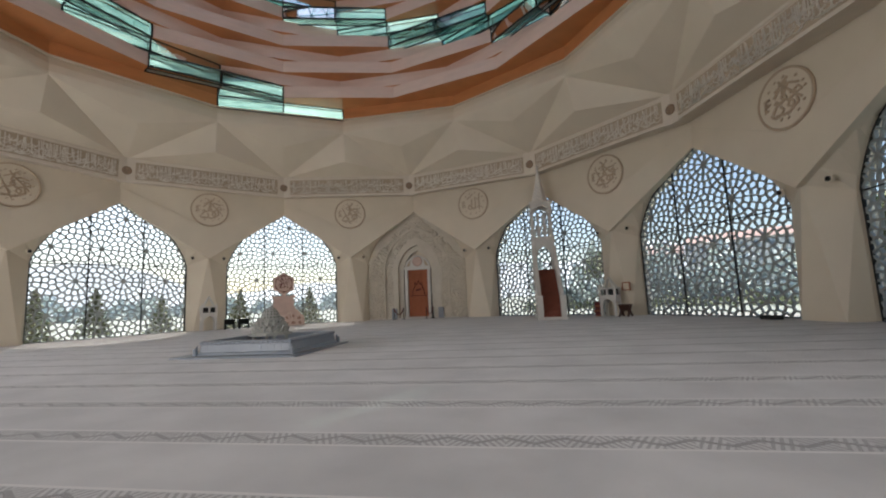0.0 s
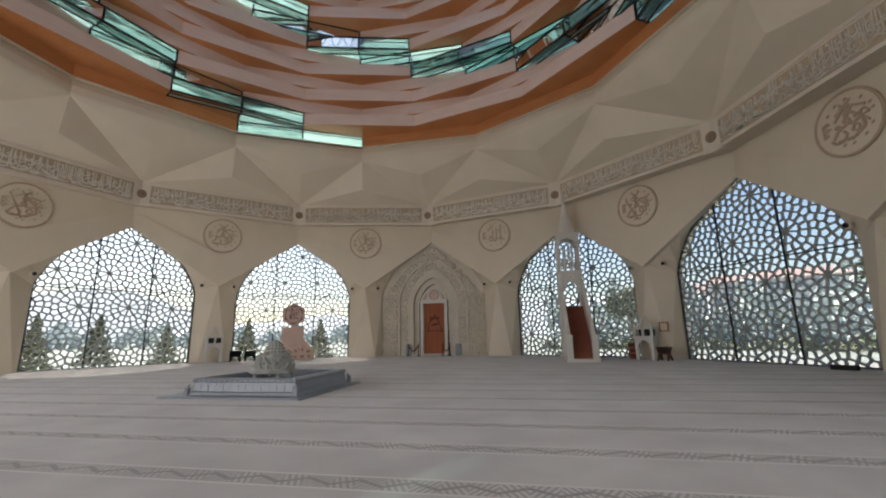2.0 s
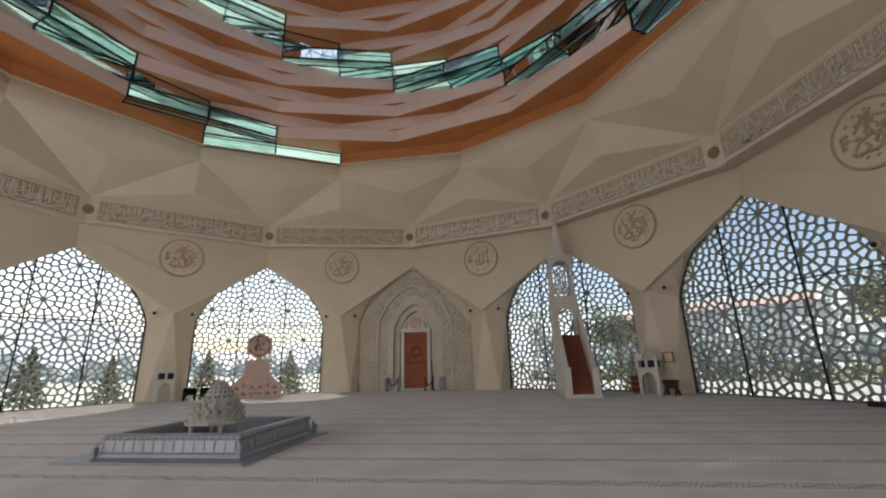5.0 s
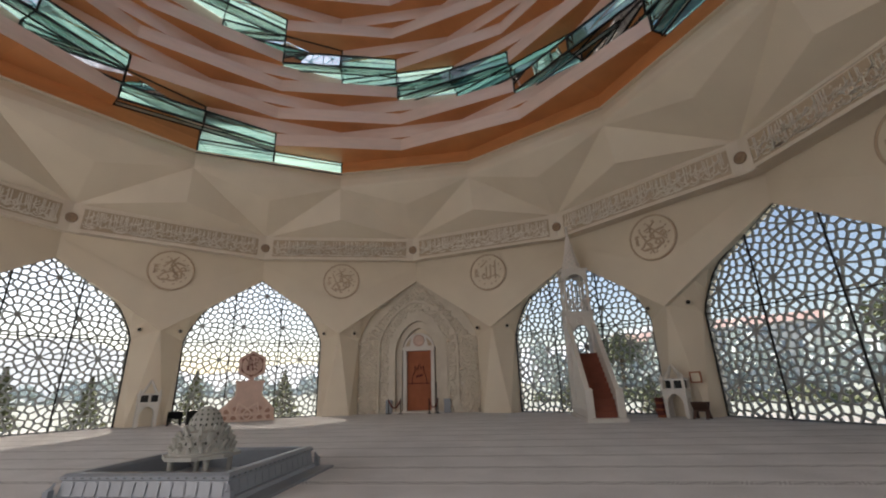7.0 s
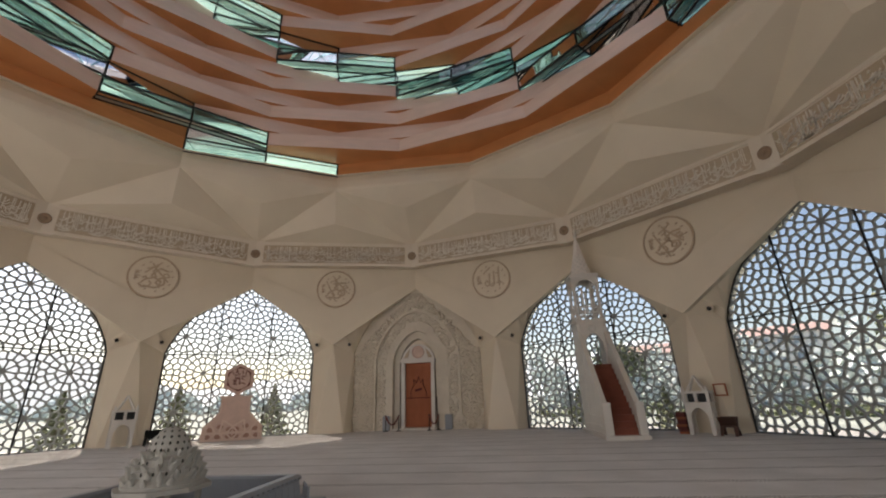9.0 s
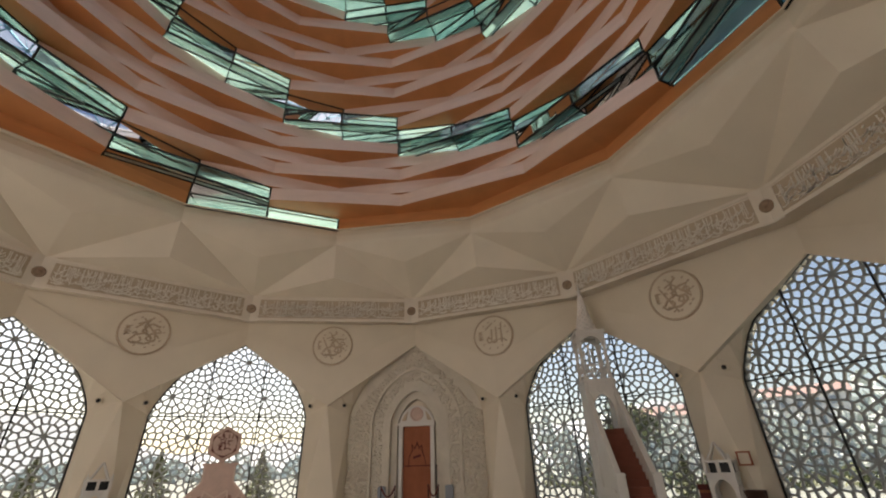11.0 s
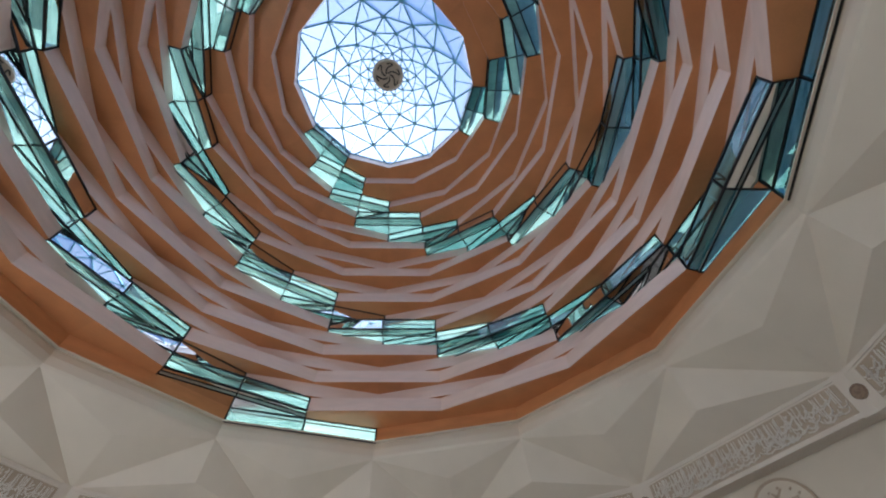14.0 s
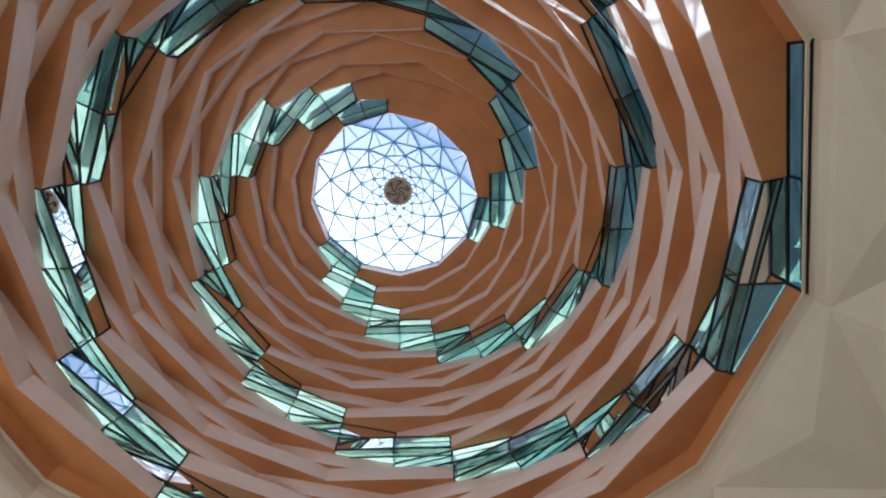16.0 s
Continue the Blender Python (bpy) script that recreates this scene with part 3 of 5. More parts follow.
# ---- lattice windows ----
def lattice_cells():
    """Cells of a six-fold star tracery over the arch outline, as polygons in (u, z)."""
    side = 2.1
    hgt = side * math.sqrt(3) / 2
    seeds = []
    spots = [((col + 0.5 * (row % 2)) * side + 0.35, row * hgt - 0.5) for row in range(-1, 7) for col in range(-4, 5)]
    rounds = ((8, 0.31, 11), (15, 0.63, 6), (20, 0.94, 3))
    for count, rad, turn in rounds:
        for x0, z0 in spots:
            for i in range(count):
                g = radians(turn + 360 / count * i)
                s = (x0 + rad * math.cos(g), z0 + rad * math.sin(g))
                if all((s[0] - o[0]) ** 2 + (s[1] - o[1]) ** 2 > 0.050 for o in seeds):
                    seeds.append(s)
    for x0, z0 in spots:
        for s in ((x0, z0 + hgt * 2 / 3), (x0 + side / 2, z0 + hgt / 3)):
            if all((s[0] - o[0]) ** 2 + (s[1] - o[1]) ** 2 > 0.050 for o in seeds):
                seeds.append(s)
    seeds = [s for s in seeds if -4.6 < s[0] < 4.6 and -1 < s[1] < 8.8]
    arr = np.array(seeds)
    poly0 = [(-3.6, 0.02)] + [(-u, z) for u, z in OUTLINE[::-1]] + OUTLINE[1:] + [(3.6, 0.02)]
    cells = []
    for i, s in enumerate(arr):
        near = np.argsort(((arr - s) ** 2).sum(1))[1:22]
        poly = [Vector((u, z)) for u, z in poly0]
        for j in near:
            o = arr[j]
            mid, d = Vector((s + o) / 2), Vector(o - s)
            new_poly = []
            for p, q in zip(poly, poly[1:] + poly[:1]):
                dp, dq = (p - mid).dot(d), (q - mid).dot(d)
                if dp <= 0:
                    new_poly.append(p)
                if (dp < 0 < dq) or (dq < 0 < dp):
                    new_poly.append(p + (q - p) * (dp / (dp - dq)))
            poly = new_poly
            if len(poly) < 3:
                break
        if len(poly) >= 3:
            clean = [p for p, q in zip(poly, poly[1:] + poly[:1]) if (p - q).length > 0.02]
            if len(clean) >= 3:
                cells.append(clean)
    return cells


def lattice_mesh():
    verts, faces = [], []
    bar, deep = 0.034, 0.11
    for poly in lattice_cells():
        n = len(poly)
        area = sum(p.x * q.y - q.x * p.y for p, q in zip(poly, poly[1:] + poly[:1])) / 2
        if area < 0:
            poly = poly[::-1]
        inner = []
        for i in range(n):
            a, b, c = poly[i - 1], poly[i], poly[(i + 1) % n]
            e1, e2 = (b - a).normalized(), (c - b).normalized()
            n1, n2 = Vector((-e1.y, e1.x)), Vector((-e2.y, e2.x))
            bis = n1 + n2
            bis = bis / max(bis.length_squared, 0.35) * 2
            inner.append(b + bis * bar)
        base = len(verts)
        for ring, y in ((poly, 0), (inner, 0), (inner, deep), (poly, deep)):
            verts += [(p.x, y, p.y) for p in ring]
        for i in range(n):
            j = (i + 1) % n
            for r0, r1 in ((0, 1), (1, 2), (2, 3)):
                faces.append((base + r0 * n + i, base + r0 * n + j, base + r1 * n + j, base + r1 * n + i))
    me = bpy.data.meshes.new("lattice")
    me.from_pydata(verts, [], faces)
    me.materials.append(M_LATTICE)
    return me


LATTICE = lattice_mesh()
for i, k in enumerate(WINDOWS):
    m = Matrix.Translation(P(k, D_WIN + 0.12, 0)) @ pose(0, 0, 0, 0, 0, -30 * k)
    w = tagged(empty("window_%d" % (i + 1), m), "tall pointed arch window with star tracery lattice", "window", "", "structure")
    o = new("lattice", LATTICE)
    o.parent = w
    bm = bmesh.new()
    loop = [(-3.6, 0.0)] + [(-u, z) for u, z in OUTLINE[::-1]] + OUTLINE[1:] + [(3.6, 0.0)]
    for (u0, z0), (u1, z1) in zip(loop, loop[1:] + loop[:1]):
        beam(bm, (u0 * 0.993, 0.03, z0), (u1 * 0.993, 0.03, z1), 0.09, 0.07)
    part("window_frame", bm, M_BLACK, w)
    for u in (-1.25, 1.25):
        bm = bmesh.new()
        top = 6.9
        beam(bm, (u, -0.012, 0.0), (u, -0.012, top), 0.06, 0.06, Vector((1, 0, 0)))
        part("mullion", bm, M_BLACK, w)
    bm = bmesh.new()
    beam(bm, (-3.55, -0.014, 4.05), (3.55, -0.014, 4.05), 0.05, 0.05)
    part("transom", bm, M_BLACK, w)
    bm = bmesh.new()
    bm.faces.new([bm.verts.new((u, 0.20, z)) for u, z in loop])
    g = part("pane", bm, M_GLASS_CLEAR, w)
    bm = bmesh.new()
    box(bm, -3.62, -0.15, -0.06, 3.62, 0.5, 0.015)
    part("window_sill", bm, M_MARBLE_GREY, w)

# unseen plain wall, added to close the arch opposite the niche and block its daylight
for k in (6,):
    m = Matrix.Translation(P(k, D_WIN + 0.1, 0)) @ pose(0, 0, 0, 0, 0, -30 * k)
    bm = bmesh.new()
    prism(bm, [Vector((u, 0, z)) for u, z in [(-3.62, -0.05)] + [(-u * 1.005, z) for u, z in OUTLINE[::-1]] + [(u * 1.005, z) for u, z in OUTLINE[1:]] + [(3.62, -0.05)]], Vector((0, 0.3, 0)))
    o = tagged(part("wall_infill_%d" % k, bm, M_PLASTER), "unseen cream plaster wall added to close an arch", "wall", "", "structure")
    o.matrix_world = m

# ---- outside ----
bm = bmesh.new()
bmesh.ops.create_circle(bm, cap_ends=True, radius=3000, segments=64)
g = tagged(part("ground", bm, M_GRASS), "green lawn reaching the horizon", "ground", "", "structure")
g.location.z = -0.35

# ---- paving, planting and distance outside ----
bm = bmesh.new()
inner, outer = [bm.verts.new(P(k / 3, 18.0, 0)) for k in range(36)], [bm.verts.new(P(k / 3, 23.5, 0)) for k in range(36)]
for k in range(36):
    bm.faces.new((inner[k], inner[(k + 1) % 36], outer[(k + 1) % 36], outer[k]))
pav = tagged(part("pavement", bm, M_PAVING), "pale stone terrace round the hall", "pavement", "", "structure")
pav.location.z = -0.2


def leaf_cloud(bm, rnd, count, place, size):
    for _ in range(count):
        c, n = place(rnd)
        a = Vector((rnd.gauss(0, 1), rnd.gauss(0, 1), rnd.gauss(0, 1))).normalized()
        b = a.cross(Vector((rnd.gauss(0, 1), rnd.gauss(0, 1), rnd.gauss(0, 1)))).normalized()
        s = size * rnd.uniform(0.6, 1.4)
        bm.faces.new([bm.verts.new(c + a * s), bm.verts.new(c + b * s * 0.5), bm.verts.new(c - a * s), bm.verts.new(c - b * s * 0.5)])


def conifer(height, width, seed):
    rnd = random.Random(seed)
    t = tagged(empty("conifer_shrub"), "small dark green conifer shrub on the terrace edge", "shrub", "terrace shrubs")
    bm = bmesh.new()
    lathe(bm, [(0.09, 0), (0.06, height * 0.5), (0.02, height * 0.95)], 8)
    part("trunk", bm, M_BARK, t)
    bm = bmesh.new()

    def place(r):
        h = r.random() ** 1.3
        rad = width * (1 - h) * (0.75 + 0.25 * math.sin(h * 40)) * math.sqrt(r.uniform(0.2, 1))
        a = r.uniform(0, 6.28)
        return Vector((rad * math.cos(a), rad * math.sin(a), 0.15 + h * height)), None
    leaf_cloud(bm, rnd, 1100, place, 0.11)
    part("crown", bm, M_LEAF, t)
    return t


def broad_tree(height, spread, seed):
    rnd = random.Random(seed)
    t = tagged(empty("tree"), "leafy green tree standing on the lawn", "tree", "garden trees")
    bm = bmesh.new()
    lathe(bm, [(0.28, 0), (0.2, height * 0.3), (0.12, height * 0.55), (0.05, height * 0.8)], 9)
    limbs = []
    for i in range(9):
        a, h = i * 2.4, height * rnd.uniform(0.3, 0.6)
        e = Vector((math.cos(a) * spread * rnd.uniform(0.5, 0.85), math.sin(a) * spread * rnd.uniform(0.5, 0.85), h + height * rnd.uniform(0.15, 0.35)))
        beam(bm, (0, 0, h), e, 0.1)
        limbs.append(e)
    limbs += [Vector((rnd.gauss(0, spread * 0.3), rnd.gauss(0, spread * 0.3), height * rnd.uniform(0.6, 0.95))) for _ in range(7)]
    part("trunk", bm, M_BARK, t)
    bm = bmesh.new()

    def place(r):
        c = limbs[r.randrange(len(limbs))]
        return c + Vector((r.gauss(0, spread * 0.22), r.gauss(0, spread * 0.22), r.gauss(0, height * 0.09))), None
    leaf_cloud(bm, rnd, 1900, place, 0.26)
    part("crown", bm, M_LEAF, t)
    return t


con = conifer(2.7, 1.2, 3)
con.location = (*P(-1.28, 20.5, 0).xy, -0.21)
for s, r, sc in ((-0.83, 20.3, 1.0), (-2.28, 20.6, 1.05), (-1.72, 20.4, 0.9), (-2.0, 22.5, 1.1), (-1.05, 23.2, 0.8), (-2.6, 21.0, 1.0), (1.2, 21.5, 0.7), (0.8, 22.0, 0.75)):
    copy_thing(con, Matrix.Translation((*P(s, r, 0).xy, -0.21)) @ pose(0, 0, 0, 0, 0, 77 * s) @ Matrix.Diagonal((sc, sc, sc, 1)))
tree = broad_tree(7.5, 3.0, 5)
tree.location = (*P(2.35, 44, 0).xy, -0.4)
rnd = random.Random(11)
for s, r, sc in ((1.75, 46, 1.1), (2.75, 40, 1.1), (3.2, 42, 1.2), (0.72, 55, 1.0), (3.9, 38, 1.1)):
    copy_thing(tree, Matrix.Translation((*P(s, r, 0).xy, -0.4)) @ pose(0, 0, 0, 0, 0, rnd.uniform(0, 360)) @ Matrix.Diagonal((sc, sc, sc, 1)))


def woods(name, s0, s1, r0, depth, height, count, size, mat, label):
    """A far belt of trees: uneven tops, gaps and many leaf clumps."""
    rnd = random.Random(name)
    bm = bmesh.new()

    def place(r):
        s = r.uniform(s0, s1)
        top = height * (0.55 + 0.25 * math.sin(s * 23) + 0.2 * math.sin(s * 61 + 1))
        return P(s, r0 + r.uniform(0, depth), -0.4 + top * r.random() ** 0.8), None
    leaf_cloud(bm, rnd, count, place, size)
    tagged(part(name, bm, mat), label, "woods", "", "stuff")


# leaf colour paled and greyed in place of distance haze
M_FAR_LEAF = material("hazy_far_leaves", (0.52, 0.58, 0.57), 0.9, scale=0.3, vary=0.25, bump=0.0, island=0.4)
woods("garden_hedge", 0.4, 4.6, 36, 5, 1.4, 7000, 0.22, M_LEAF, "uneven green garden hedge beyond the lawn")
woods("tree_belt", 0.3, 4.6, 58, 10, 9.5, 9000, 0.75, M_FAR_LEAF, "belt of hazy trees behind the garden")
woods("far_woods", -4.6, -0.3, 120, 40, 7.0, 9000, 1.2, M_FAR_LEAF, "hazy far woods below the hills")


def house(s, r, w, d, h, seed):
    m = Matrix.Translation((*P(s, r, 0).xy, -0.4)) @ pose(0, 0, 0, 0, 0, -30 * s)
    t = tagged(empty("house", m), "pale rendered house with red tiled roof beyond the lawn", "house", "far houses")
    bm = bmesh.new()
    box(bm, -w / 2, -d / 2, 0, w / 2, d / 2, h)
    part("wall", bm, M_FACADE, t)
    bm = bmesh.new()
    prism(bm, [Vector((-w / 2 - 0.4, -d / 2 - 0.4, h)), Vector((-w / 2 - 0.4, d / 2 + 0.4, h)), Vector((-w / 2 - 0.4, 0, h + 2.2))], Vector((w + 0.8, 0, 0)))
    part("roof", bm, M_ROOF, t)
    for fl_i in range(int(h // 3)):
        for i in range(int(w // 2.5)):
            bm = bmesh.new()
            x = -w / 2 + 1.3 + i * 2.5
            box(bm, x - 0.5, -d / 2 - 0.04, 0.9 + 3 * fl_i, x + 0.5, -d / 2 + 0.02, 2.3 + 3 * fl_i)
            part("window", bm, M_FAR_GLASS, t)


for s, r, w, d, h in ((2.15, 75, 22, 10, 9), (1.75, 90, 18, 10, 12), (2.6, 70, 16, 9, 6), (1.1, 110, 24, 10, 12), (0.75, 95, 14, 10, 9), (3.05, 80, 20, 10, 9)):
    house(s, r, w, d, h, 1)
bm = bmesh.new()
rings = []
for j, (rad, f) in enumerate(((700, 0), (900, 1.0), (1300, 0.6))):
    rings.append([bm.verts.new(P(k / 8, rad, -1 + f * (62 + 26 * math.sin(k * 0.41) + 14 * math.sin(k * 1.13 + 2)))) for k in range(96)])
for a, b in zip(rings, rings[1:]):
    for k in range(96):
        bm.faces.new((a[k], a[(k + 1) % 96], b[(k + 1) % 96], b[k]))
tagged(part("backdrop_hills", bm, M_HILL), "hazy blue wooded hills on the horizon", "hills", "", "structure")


# ---- pointed arches ----
def arch_points(half, spring, apex, n=10):
    """Half outline of a pointed arch from the foot to the apex, as (u, z)."""
    pts = [(half, 0.0), (half, spring)]
    for i in range(1, n + 1):
        t = i / n
        pts.append((half * math.cos(t * math.pi / 2) ** 1.2 if t < 1 else 0.0, spring + (apex - spring) * math.sin(t * math.pi / 2) ** 1.2))
    return pts


def arch_band(bm, outer_pts, inner_pts, y0, y1):
    """Solid band between two arch outlines with equal point counts, from y0 (front) to y1 (back)."""
    def full(p):
        return [(-u, z) for u, z in p] + [(u, z) for u, z in p[-2::-1]]
    o, i = full(outer_pts), full(inner_pts)
    rows = [[bm.verts.new((u, y, z)) for u, z in q] for q, y in ((o, y0), (i, y0), (i, y1), (o, y1))]
    for a, b in zip(rows, rows[1:] + rows[:1]):
        for k in range(len(o) - 1):
            bm.faces.new((a[k], a[k + 1], b[k + 1], b[k]))


def relief(bm, rnd, count, inside, y, size):
    """Carved leaves: little faceted bosses standing proud of the stone."""
    for _ in range(count):
        u, z = inside(rnd)
        a, s = rnd.uniform(0, 6.28), size * rnd.uniform(0.6, 1.3)
        c = Vector((u, y - s * 0.5, z))
        top = bm.verts.new(c)
        ring = [bm.verts.new((u + s * math.cos(a + i * math.pi / 3) * (1.0 if i % 3 == 0 else 0.5), y + 0.01, z + s * math.sin(a + i * math.pi / 3) * (1.0 if i % 3 == 0 else 0.5))) for i in range(6)]
        for i in range(6):
            bm.faces.new((top, ring[i], ring[(i + 1) % 6]))


# ---- prayer niche ----
mih = tagged(empty("prayer_niche", Matrix.Translation((0, D_WIN, 0))), "carved cream stone prayer niche with nested pointed arches", "mihrab", "", "structure")
bm = bmesh.new()
N_A = 10
outl = [(3.6, 0.0), (3.6, 4.1)]
for i in range(1, N_A + 1):
    t = i / N_A * (len(OUTLINE) - 1)
    j = min(int(t), len(OUTLINE) - 2)
    a, b = OUTLINE[::-1][j], OUTLINE[::-1][j + 1]
    outl.append((a[0] + (b[0] - a[0]) * (t - j), a[1] + (b[1] - a[1]) * (t - j)))
A1, A2, A3, A4, A5 = arch_points(2.42, 3.7, 6.5), arch_points(2.32, 3.7, 6.36), arch_points(1.75, 3.5, 5.75), arch_points(1.38, 3.5, 5.25), arch_points(1.05, 3.4, 4.85)
arch_band(bm, [(u * 1.02, z * 1.01) for u, z in outl], A1, 0.22, 0.9)
part("outer_field", bm, M_MIHRAB, mih, "cream stone field carved with leaves")
bm = bmesh.new()
arch_band(bm, A1, A2, 0.10, 0.9)
part("arch_moulding", bm, M_MIHRAB, mih)
bm = bmesh.new()
arch_band(bm, A2, A3, 0.30, 0.9)
part("middle_field", bm, M_MIHRAB, mih)
bm = bmesh.new()
arch_band(bm, A3, A4, 0.22, 0.9)
part("inner_moulding", bm, M_MIHRAB, mih)
bm = bmesh.new()
arch_band(bm, A4, A5, 0.55, 1.1)
part("niche_reveal", bm, M_MIHRAB, mih)
bm = bmesh.new()
prism(bm, [Vector((u, 0.95, z)) for u, z in [(-3.7, -0.05)] + [(-u, z) for u, z in OUTLINE[::-1]] + OUTLINE[1:] + [(3.7, -0.05)]], Vector((0, 0.3, 0)))
part("back_wall", bm, M_PLASTER, mih)
rr = random.Random(4)


def in_outer(r):
    while True:
        u, z = r.uniform(-3.55, 3.55), r.uniform(0.1, 7.4)
        lim = 3.55 if z < 4.1 else 3.5 * (7.6 - z) / 3.5
        q = abs(u)
        inn = 2.5 if z < 3.7 else 2.5 * max(0, 1 - ((z - 3.7) / 2.9) ** 1.67) ** 0.6 if z < 6.6 else 0
        if inn < q < lim * (1.0 if z < 4.1 else 0.97):
            return u, z


def in_middle(r):
    while True:
        u, z = r.uniform(-2.45, 2.45), r.uniform(0.1, 6.3)
        o = 2.26 if z < 3.7 else 2.26 * max(0, 1 - ((z - 3.7) / 2.6) ** 1.67) ** 0.6 if z < 6.3 else 0
        i = 1.82 if z < 3.5 else 1.82 * max(0, 1 - ((z - 3.5) / 2.32) ** 1.67) ** 0.6 if z < 5.82 else 0
        if i < abs(u) < o:
            return u, z


bm = bmesh.new()
relief(bm, rr, 1300, in_outer, 0.22, 0.24)
tagged(part("carved_leaves", bm, M_MIHRAB, mih), "", "", "", "stuff")
bm = bmesh.new()
relief(bm, rr, 500, in_middle, 0.30, 0.13)
tagged(part("carved_leaves", bm, M_MIHRAB, mih), "", "", "", "stuff")
bm = bmesh.new()
for sg in (1, -1):
    box(bm, min(sg * 0.74, sg * 0.95), 0.46, 0.0, max(sg * 0.74, sg * 0.95), 0.85, 3.5, bevel=0.02)
box(bm, -0.98, 0.44, 3.5, 0.98, 0.85, 3.72, bevel=0.02)
part("door_frame", bm, M_MARBLE, mih, "white marble frame")
bm = bmesh.new()
prism(bm, [Vector((0.92 * math.cos(a * math.pi / 12), 0.6, 3.72 + 0.82 * math.sin(a * math.pi / 12))) for a in range(13)], Vector((0, 0.12, 0)))
part("lunette", bm, M_MARBLE, mih, "carved half round panel over the frame")
for x0 in (0.58, -0.58):
    bm = bmesh.new()
    prism(bm, [Vector((x0, 0.595, 3.78)), Vector((x0 + 0.24 * (1 if x0 > 0 else -1), 0.595, 3.78)), Vector((x0 + 0.10 * (1 if x0 > 0 else -1), 0.595, 4.05)), Vector((x0 - 0.12 * (1 if x0 > 0 else -1), 0.595, 4.28))], Vector((0, -0.03, 0)))
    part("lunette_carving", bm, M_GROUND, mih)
bm = bmesh.new()
lathe(bm, [(0.36, 0), (0.36, 0.05), (0.31, 0.06), (0.29, 0.03), (0.1, 0.04)], 24)
o = part("lunette_disc", bm, M_PINK, mih, "pale pink round carving")
o.location = (0, 0.59, 4.1)
o.rotation_euler = (radians(90), 0, 0)
# wooden door leaf inside the niche, with a faint ripple
bm = bmesh.new()
nx, nz = 36, 6
grid = [[bm.verts.new((-0.74 + 1.48 * i / nx, 0.70 + 0.005 * math.sin(i * 0.55) + 0.003 * math.sin(i * 2.3 + j), 0.12 + 3.4 * j / nz)) for i in range(nx + 1)] for j in range(nz + 1)]
for j in range(nz):
    for i in range(nx):
        bm.faces.new((grid[j][i], grid[j][i + 1], grid[j + 1][i + 1], grid[j + 1][i]))
part("red_panel", bm, M_RED, mih, "red brown wooden door with dark motif")
bm = bmesh.new()
motif = [(-0.45, 1.55), (-0.42, 2.05), (-0.25, 2.3), (-0.28, 2.62), (-0.1, 2.4), (0.0, 2.75), (0.12, 2.4), (0.25, 2.6), (0.28, 2.25), (0.42, 1.95), (0.48, 1.55)]
for (u0, z0), (u1, z1) in zip(motif, motif[1:]):
    beam(bm, (u0, 0.66, z0), (u1, 0.66, z1), 0.02, 0.09, Vector((0, 1, 0)))
beam(bm, (-0.72, 0.66, 1.62), (0.72, 0.66, 1.62), 0.02, 0.05)
beam(bm, (-0.2, 0.66, 2.0), (0.2, 0.66, 2.1), 0.02, 0.12)
part("motif", bm, M_RED_DARK, mih)
bm = bmesh.new()
box(bm, -1.5, 0.15, 0, 1.5, 0.9, 0.09, bevel=0.02)
part("step", bm, M_MARBLE, mih)
for sg in (1, -1):
    bm = bmesh.new()
    box(bm, min(sg * 1.5, sg * 1.9), 0.12, 0, max(sg * 1.5, sg * 1.9), 0.5, 0.75, bevel=0.03)
    part("column_base", bm, M_MARBLE_GREY, mih)


def rope_post(x, y, h, tall=False):
    t = tagged(empty("barrier_post", Matrix.Translation((x, y, 0))), "dark metal rope barrier post before the niche", "barrier", "rope barrier")
    bm = bmesh.new()
    lathe(bm, [(0.14, 0), (0.14, 0.03), (0.03, 0.06), (0.025, h - 0.06), (0.05, h - 0.03), (0.03, h)], 14)
    part("pole", bm, M_BLACK, t)


def rope(x0, x1, y, h):
    bm = bmesh.new()
    pts = [Vector((x0 + (x1 - x0) * i / 10, y, h - 0.42 * (1 - ((i - 5) / 5) ** 2))) for i in range(11)]
    for p, q in zip(pts, pts[1:]):
        beam(bm, p, q, 0.07, 0.07)
    tagged(part("barrier_rope", bm, M_RED_DARK), "dark red sagging barrier rope between posts", "rope", "rope barrier")


for x in (-1.62, -0.92, 0.72, 1.22):
    rope_post(x, D_WIN - 0.25, 0.8)
rope_post(1.12, D_WIN - 0.05, 1.65)
rope(-1.62, -0.92, D_WIN - 0.25, 0.74)
rope(0.72, 1.22, D_WIN - 0.25, 0.74)


